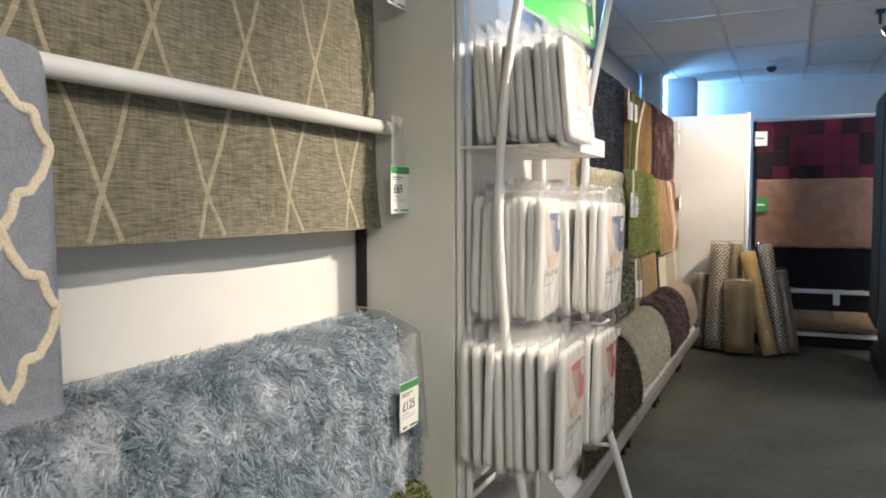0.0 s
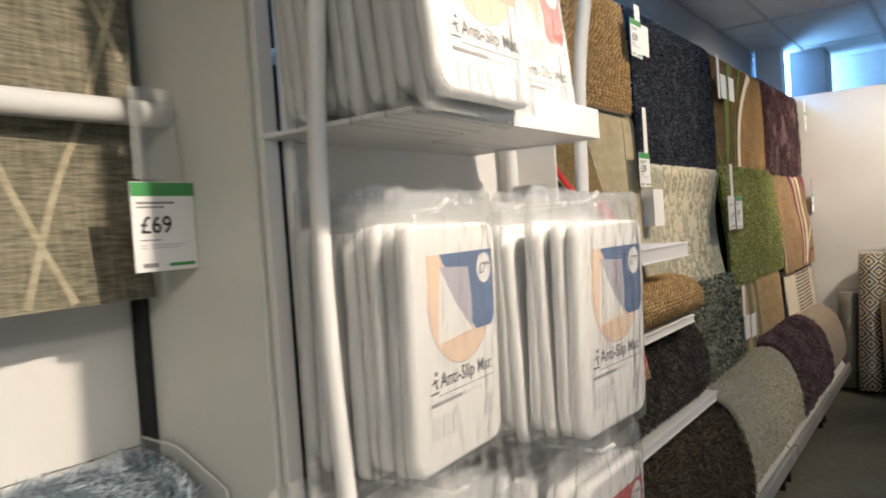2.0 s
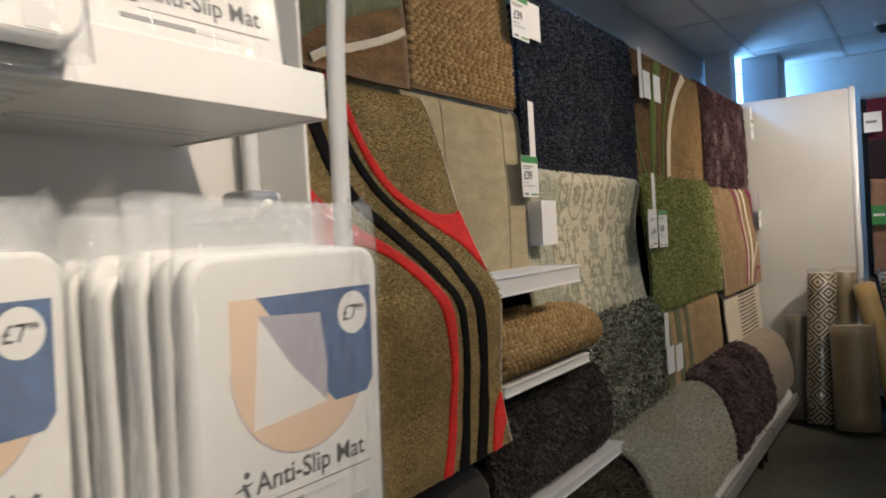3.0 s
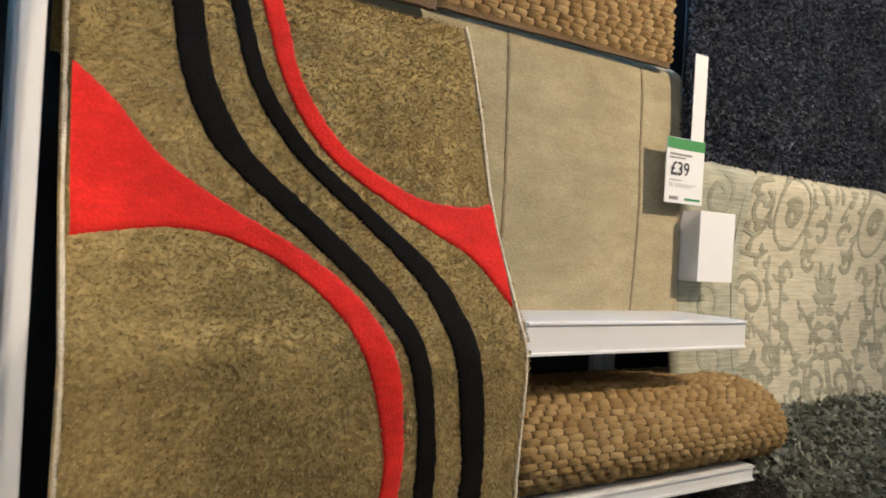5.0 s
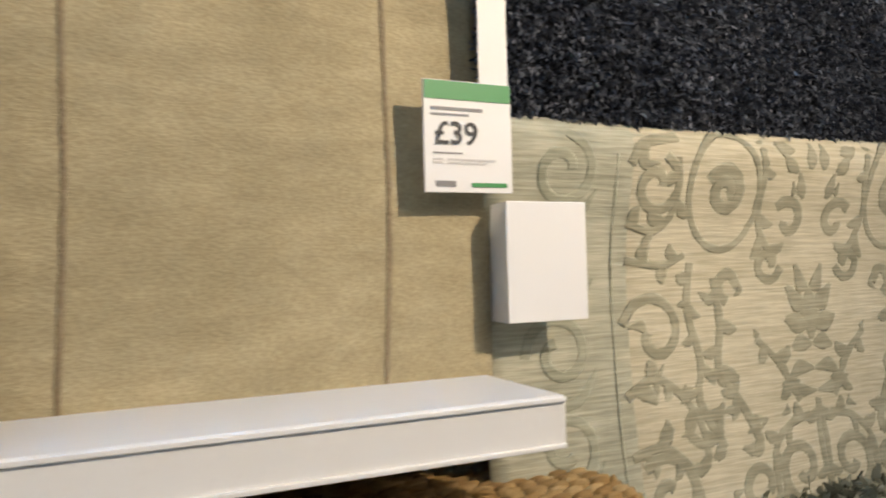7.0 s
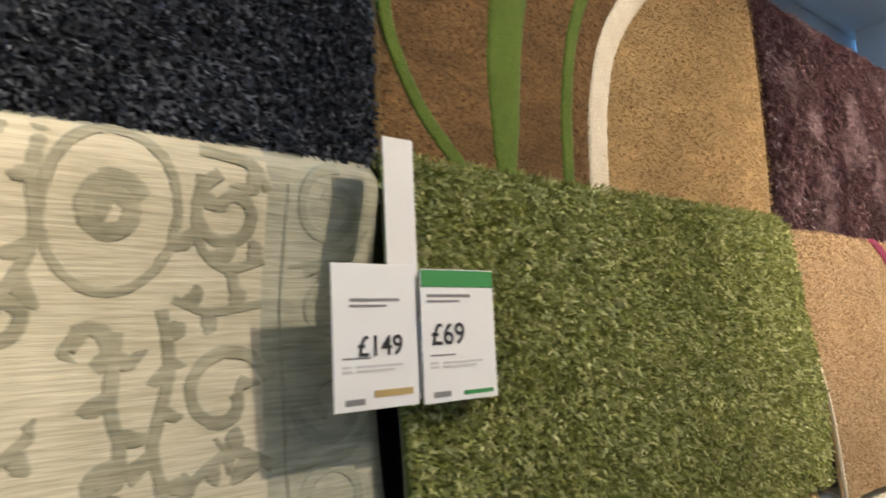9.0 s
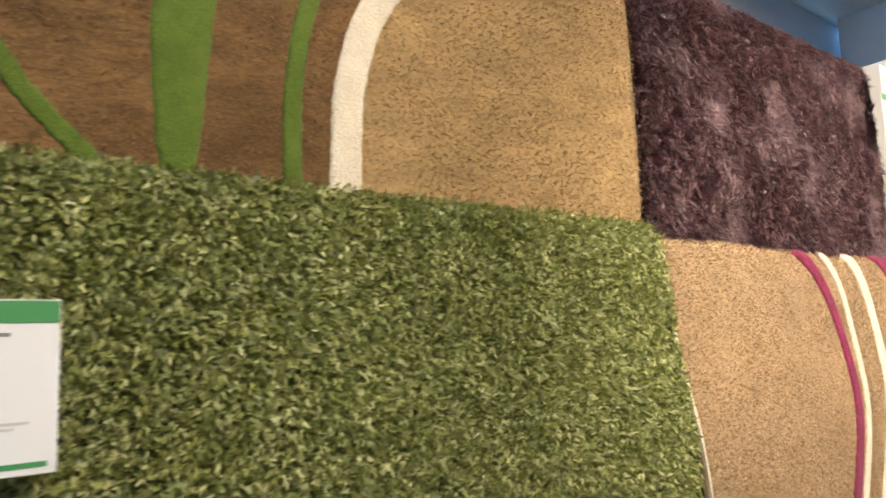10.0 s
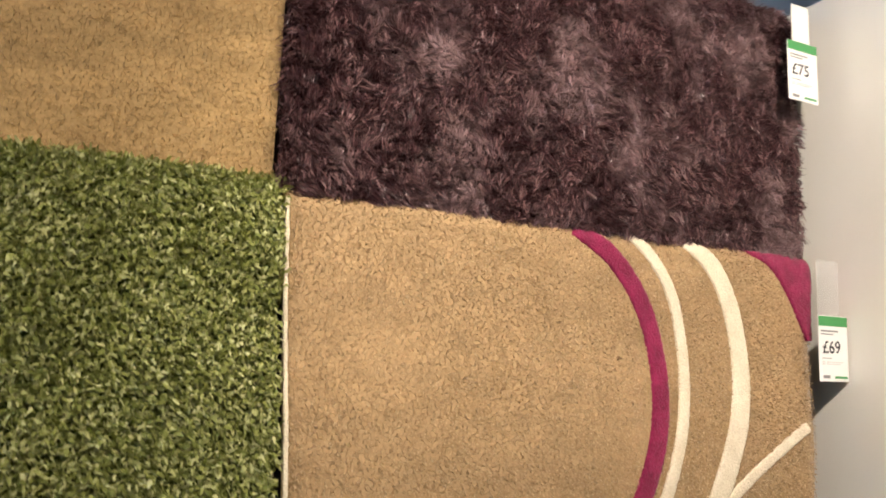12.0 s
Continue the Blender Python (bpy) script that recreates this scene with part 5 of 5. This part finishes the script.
def rounded_slab(x0, x1, half, z0, z1, radius, soft=0.0):
    """A flat slab facing +x with rounded corners, its rims softened."""
    ring = []
    for cy, cz, a0 in ((half - radius, z1 - radius, 0), (radius - half, z1 - radius, 90), (radius - half, z0 + radius, 180), (half - radius, z0 + radius, 270)):
        ring += [(cy + radius * math.cos(radians(a0 + 15 * k)), cz + radius * math.sin(radians(a0 + 15 * k))) for k in range(7)]
    mid = ((z0 + z1) / 2)
    bm = bmesh.new()
    rows = []
    for x, inset in ((x0, soft), (x0 + soft * 0.5, soft * 0.15), (x1 - soft * 0.5, soft * 0.15), (x1, soft)) if soft else ((x0, 0), (x1, 0)):
        rows.append([bm.verts.new((x, y * (1 - inset / half), mid + (z - mid) * (1 - inset / (z1 - mid)))) for y, z in ring])
    n = len(ring)
    for a, b in zip(rows, rows[1:]):
        for k in range(n):
            bm.faces.new((a[k], a[(k + 1) % n], b[(k + 1) % n], b[k])).smooth = bool(soft)
    bm.faces.new(rows[0][::-1])
    bm.faces.new(rows[-1])
    return bm


def packet(high, front=True, accent="print_blue"):
    """A folded anti-slip mat in a clear bag, at the origin, its face towards +x."""
    w = 0.117
    t = thing("mat_packet", (0, 0, 0), "white anti-slip mat folded in a clear plastic bag" + ("" if not front else " with printed card"), "packaged mat", "packed mats")
    part("mat", rounded_slab(-0.0222, -0.0006, w, 0.004, high, 0.026, 0.006), M["mat_white"], t)
    bag = bmesh.new()
    g = random.Random(int(high * 1000) + front)
    rows = []
    for k in range(13):
        z = -0.004 + (high + 0.050) * k / 12
        flat = 1.0 if z < high else max(0.08, 1 - (z - high) / 0.035)
        ring = []
        for j in range(16):
            a = 2 * math.pi * j / 16
            cx, cy = math.cos(a), math.sin(a)
            yy = (w + 0.005) * math.copysign(abs(cy) ** 0.25, cy) if abs(cy) > 1e-6 else 0
            xx = -0.010 + (0.0125 * flat) * (math.copysign(abs(cx) ** 0.5, cx) if abs(cx) > 1e-6 else 0)
            ring.append(bag.verts.new((xx + g.uniform(-0.0012, 0.0012) * (2 if z > high else 1), yy + g.uniform(-0.002, 0.002), z + g.uniform(-0.002, 0.002) + (g.uniform(-0.008, 0.006) if k == 12 else 0))))
        rows.append(ring)
    for a, b in zip(rows, rows[1:]):
        for j in range(16):
            f = bag.faces.new((a[j], a[(j + 1) % 16], b[(j + 1) % 16], b[j]))
            f.smooth = True
    film = part("bag", bag, M["film"], t, "crinkled clear plastic bag")
    film.visible_shadow = False
    if not front:
        return t
    card = part("card", rounded_slab(-0.0012, 0.0, w * 0.95, 0.01, high - 0.006, 0.022), M["print_white"], t, "printed white card")
    high = high if high > 0.3 else high + 0.028
    c, r = (0.008, high - 0.102), 0.086
    for name, grow, x, mat, top in (("picture_outline", 0.0016, 0.0005, "print_mauve", c[1]), ("picture_disc", 0.0, 0.0008, "print_peach", high - 0.040)):
        shape = [(c[0] - r - grow, top), (c[0] + r + grow, top)] + [(c[0] + (r + grow) * math.cos(a), c[1] - (r + grow) * math.sin(a)) for a in np.linspace(0.0, math.pi, 33)]
        bm = bmesh.new()
        bm.faces.new([bm.verts.new((x, y, z)) for y, z in (shape if name == "picture_disc" else shape[2:])])
        part(name, bm, M[mat], card, "round printed picture" if name == "picture_disc" else "thin lilac picture outline")

    def poly(name, pts, x, mat):
        bm = bmesh.new()
        bm.faces.new([bm.verts.new((x, y, high - z)) for y, z in pts])
        part(name, bm, M[mat], card)

    poly("printed_rug", [(-0.048, 0.040), (0.102, 0.040), (0.102, 0.136), (0.092, 0.149), (0.046, 0.150), (0.034, 0.138)], 0.0012, accent)
    poly("printed_floor", [(-0.048, 0.066), (-0.046, 0.058), (0.034, 0.148), (-0.056, 0.156)], 0.0010, "print_white")
    poly("printed_corner", [(-0.048, 0.056), (0.028, 0.061), (0.036, 0.110), (0.034, 0.147), (-0.010, 0.106)], 0.0014, "print_mauve" if accent == "print_blue" else "print_brown")
    disc = bmesh.new()
    bmesh.ops.create_circle(disc, cap_ends=True, segments=28, radius=0.0215, matrix=Matrix.Translation((0.0018, 0.074, high - 0.066)) @ Matrix.Rotation(math.pi / 2, 4, "Y"))
    part("price_disc", disc, M["print_white"], card)
    words("£7", 0.015, (0.0022, 0.058, high - 0.073), FACING_X, M["ink"], card, "price")
    words("99", 0.007, (0.0022, 0.080, high - 0.065), FACING_X, M["ink"], card, "price")
    words("Anti-Slip Mat", 0.0192, (0.0008, -0.056, high - 0.212), FACING_X, M["ink"], card)
    mark = bmesh.new()
    bmesh.ops.create_circle(mark, cap_ends=True, segments=12, radius=0.0032, matrix=Matrix.Translation((0.0008, -0.066, high - 0.192)) @ Matrix.Rotation(math.pi / 2, 4, "Y"))
    for pts in ([(-0.078, 0.203), (-0.060, 0.199), (-0.060, 0.201), (-0.078, 0.205)], [(-0.072, 0.199), (-0.068, 0.198), (-0.062, 0.212), (-0.066, 0.213)], [(-0.080, 0.2155), (-0.060, 0.2155), (-0.060, 0.218), (-0.080, 0.218)]):
        mark.faces.new([mark.verts.new((0.0008, y, high - z)) for y, z in pts])
    part("emblem", mark, M["ink"], card, "small black printed emblem")
    part("text_line", slab(0.0008, -0.060, 0.096, high - 0.2225, high - 0.2215), M["ink_grey"], card)
    part("text_line", slab(0.0008, -0.079, 0.000, high - 0.234, high - 0.2295), M["ink_grey"], card)
    part("text_line", slab(0.0008, 0.004, 0.055, high - 0.234, high - 0.2295), M["ink_pale"], card)
    for k in range(3):
        part("printed_icon", slab(0.0008, -0.076 + 0.024 * k, -0.057 + 0.024 * k, high - 0.278, high - 0.248), M["ink_pale"], card)
    part("barcode", slab(0.0008, 0.066, 0.092, high - 0.278, high - 0.250), M["ink_pale"], card)
    return t


def stack(cy, bottom, face, back, high, accent, seed, turn=0.0, gap=0.0255, lean=0.0):
    g = random.Random(seed)
    x, k = face, 0
    while x > back:
        m = pose(x, cy + g.uniform(-0.006, 0.006), bottom + (g.uniform(-0.012, 0.008) if k else 0), 0, lean + g.uniform(-1.2, 2.2), turn + g.uniform(-2.5, 2.5))
        copy_thing(PACKETS[(high, accent)] if k == 0 else PACKETS[(high, None)], m)
        x -= gap * g.uniform(0.9, 1.15)
        k += 1


PACKETS = {}
for high, accents in ((0.325, ("print_blue", "print_red", None)), (0.262, ("print_brown", "print_red", None))):
    for accent in accents:
        PACKETS[(high, accent)] = packet(high, accent is not None, accent or "print_blue")

stack(2.972, 0.930, 0.326, 0.15, 0.325, "print_blue", 1, 3, 0.021)
stack(3.228, 0.917, 0.438, 0.15, 0.325, "print_blue", 2, 0, 0.0235)
stack(2.952, 1.3995, 0.420, 0.17, 0.262, "print_brown", 3, 2, 0.0235, -5)
stack(3.212, 1.3995, 0.366, 0.17, 0.262, "print_red", 4, 0, 0.0255, -5)
stack(2.885, 0.545, 0.415, 0.15, 0.325, "print_red", 5, 0, 0.03)
stack(3.225, 0.53, 0.425, 0.15, 0.325, "print_red", 6)
for ob in PACKETS.values():
    for o in (*ob.children_recursive, ob):
        bpy.data.objects.remove(o)

# ---- far end ----
def standing_roll(x, y, lean_x, lean_y, high, radius, material, label):
    t = thing("rolled_rug", (x, y, 0), label, "rolled rug", "standing rolled rugs")
    n = Vector((lean_x, lean_y, 1)).normalized()
    p = [Vector((x, y, radius * 0.25)) + n * high * k / 8 for k in range(9)]
    part("roll", tube_mesh("roll", p, radius, 24), M[material], t)
    tip = p[-1] + n * 0.001
    u = n.cross(Vector((0, 1, 0))).normalized()
    v = n.cross(u)
    coil = []
    for k in range(40):
        a, r = k * 0.55, radius * (0.12 + 0.82 * k / 40)
        coil.append(tip + u * math.cos(a) * r + v * math.sin(a) * r)
    part("coiled_end", tube_mesh("coiled_end", coil, 0.004, 6), M["cream_stripe"], t, "coiled rug end")
    wrap = [Vector((x, y, radius * 0.25)) + n * (high + 0.03) * k / 8 for k in range(9)]
    part("plastic_wrap", tube_mesh("plastic_wrap", wrap, radius + 0.005, 24), M["wrap"], t, "glossy clear plastic wrap").visible_shadow = False


standing_roll(0.235, 7.62, 0.02, 0.14, 0.62, 0.065, "slate", "slate grey rolled rug in plastic wrap")
standing_roll(0.375, 7.52, 0.03, 0.20, 0.88, 0.078, "zigzag", "black and silver zigzag rolled rug in plastic wrap")
standing_roll(0.50, 7.66, 0.02, 0.10, 0.88, 0.060, "bronze", "bronze brown rolled rug in plastic wrap")
standing_roll(0.575, 7.42, -0.02, 0.12, 0.58, 0.115, "bronze", "wide bronze brown rolled rug in plastic wrap")
standing_roll(0.81, 7.44, -0.24, 0.30, 0.86, 0.060, "gold", "golden rolled rug in plastic wrap")
standing_roll(0.89, 7.56, -0.17, 0.26, 0.90, 0.058, "zigzag", "black and silver zigzag rolled rug in plastic wrap")
standing_roll(0.975, 7.60, -0.16, 0.24, 0.68, 0.050, "slate", "slate grey rolled rug in plastic wrap")


def far_display():
    y = 7.98
    t = thing("rug_display", (1.1, y, 0), "black far rug display with white shelf bars", "rug rack")
    part("back_board", box_bm(0.625, 1.60, y + 0.10, y + 0.13, 0.0, 1.93), M["dark_gap"], t)
    for z in (0.475, 0.11):
        part("shelf_bar", box_bm(0.66, 1.60, y - 0.03, y + 0.10, z, z + 0.035, 0.003), M["white_metal"], t)
    part("top_bar", tube_mesh("top_bar", [(0.63, y + 0.02, 1.955), (1.62, y + 0.02, 1.955)], 0.014), M["white_metal"], t)
    part("bracket", box_bm(1.27, 1.32, y - 0.045, y - 0.031, 0.385, 0.51), M["white_metal"], t)
    for x in (0.64, 1.60):
        part("upright", box_bm(x - 0.015, x + 0.015, y + 0.06, y + 0.099, 0, 1.95), M["black_metal"], t)
    for x, z, green in ((0.655, 1.80, False), (0.672, 1.235, True)):
        c = thing("price_tag", (x, y, z - 0.07), "small green price card on a far rug" if green else "small white price card on a far rug", "price tag", "far price tags")
        part("card", box_bm(x - 0.01, x + 0.085, y - 0.062, y - 0.060, z - 0.075, z + 0.045, 0.0008), M["tag_green"] if green else M["card"], c)
        part("text_line", box_bm(x, x + 0.06, y - 0.0632, y - 0.0624, z - 0.02, z - 0.005), M["card"] if green else M["ink_grey"], c)
        part("hanging_strip", box_bm(x - 0.008, x + 0.002, y - 0.0605, y + 0.0, z + 0.038, z + 0.044), M["white_metal"], c)
    # patchwork rug
    g = random.Random(9)
    rug_t = thing("patchwork_rug", (1.1, y, 1.42), "dark wine red patchwork rug", "rug", "far hung rugs")
    for i in range(7):
        for k in range(4):
            x0, z0 = 0.66 + i * 0.128, 1.42 + k * 0.128
            part("patch", box_bm(x0, x0 + 0.1275, y - 0.012 - g.uniform(0, 0.004), y + 0.012, z0, min(z0 + 0.1275, 1.945), 0.002), M["patchwork"], rug_t)
    a = thing("shag_rug", (1.1, y, 0.86), "dusky pink shag rug", "rug", "far hung rugs")
    lump(a, "cloth", 0.66, 1.56, y - 0.03, 0.86, 1.44, M["pink_base"], 0.014)
    a = thing("rug", (1.1, y, 0.5), "plain midnight blue hung rug", "rug", "far hung rugs")
    lump(a, "cloth", 0.64, 1.58, y - 0.012, 0.515, 0.93, M["midnight"], 0.006)
    for k, x in enumerate((0.86, 1.15, 1.42)):
        r = thing("rolled_rug", (x, y, 0.145), "short beige rolled rug on a shelf", "rolled rug", "shelf rolled rugs")
        part("roll", tube_mesh("roll", [(x - 0.15, y + 0.02, 0.235), (x - 0.14, y + 0.0, 0.24), (x, y - 0.012, 0.245), (x + 0.13, y, 0.24), (x + 0.14, y + 0.02, 0.235)], 0.088, 20), M["taupe"] if k == 1 else M["tan"], r)


def lump(parent, name, x0, x1, y, z0, z1, material, depth):
    nx, nz = 46, 26
    verts, faces = [], []
    for s in (0, 1):
        for i in range(nx + 1):
            for k in range(nz + 1):
                x, z = x0 + (x1 - x0) * i / nx, z0 + (z1 - z0) * k / nz
                q = depth * noise.noise((x * 9, z * 9, 3.0)) + depth * 0.6 * noise.noise((x * 27, z * 27, 9.0))
                verts.append((x, (y + q) if s == 0 else y + 0.03, z + (0.010 * noise.noise((x * 14, 0, 5)) if k in (0, nz) else 0)))
    n = (nx + 1) * (nz + 1)
    for i in range(nx):
        for k in range(nz):
            a = i * (nz + 1) + k
            faces.append((a, a + nz + 1, a + nz + 2, a + 1))
            faces.append((n + a + 1, n + a + nz + 2, n + a + nz + 1, n + a))
    ring = [i * (nz + 1) for i in range(nx + 1)] + [nx * (nz + 1) + k for k in range(1, nz + 1)] + [i * (nz + 1) + nz for i in range(nx - 1, -1, -1)] + [k for k in range(nz - 1, 0, -1)]
    for a, b in zip(ring, ring[1:] + ring[:1]):
        faces.append((b, a, n + a, n + b))
    me = bpy.data.meshes.new(name)
    me.from_pydata(verts, [], faces)
    me.polygons.foreach_set("use_smooth", [True] * len(me.polygons))
    return part(name, me, material, parent)


far_display()


def side_display():
    t = thing("rug_display", (1.6, 6.9, 0), "tall dark rug display across the aisle", "rug rack")
    part("back_board", box_bm(1.57, 1.62, 6.3, 7.6, 0.0, 2.0, 0.003), M["black_metal"], t)
    part("base", box_bm(1.52, 1.57, 6.3, 7.6, 0.0, 0.12), M["black_metal"], t)
    part("top_rail", tube_mesh("top_rail", [(1.54, 6.3, 2.0), (1.54, 7.6, 2.0)], 0.015), M["black_metal"], t)
    for k in range(2):
        r = thing("rug", (1.54, 6.6 + 0.65 * k, 0.3), "very dark green hung rug", "rug", "dark hung rugs")
        e = Drape([(1.56 - q, z) for q, z in ((0.0, 1.80), (0.0, 1.95), (0.015, 2.018), (0.035, 2.01), (0.048, 1.9), (0.052, 1.2), (0.056, 0.35))], 6.32 + 0.65 * k, 6.94 + 0.65 * k, 0.008, 0.004, seed=40 + k)
        part("cloth", e.mesh("cloth", 16), M["dark_green"], r)


side_display()
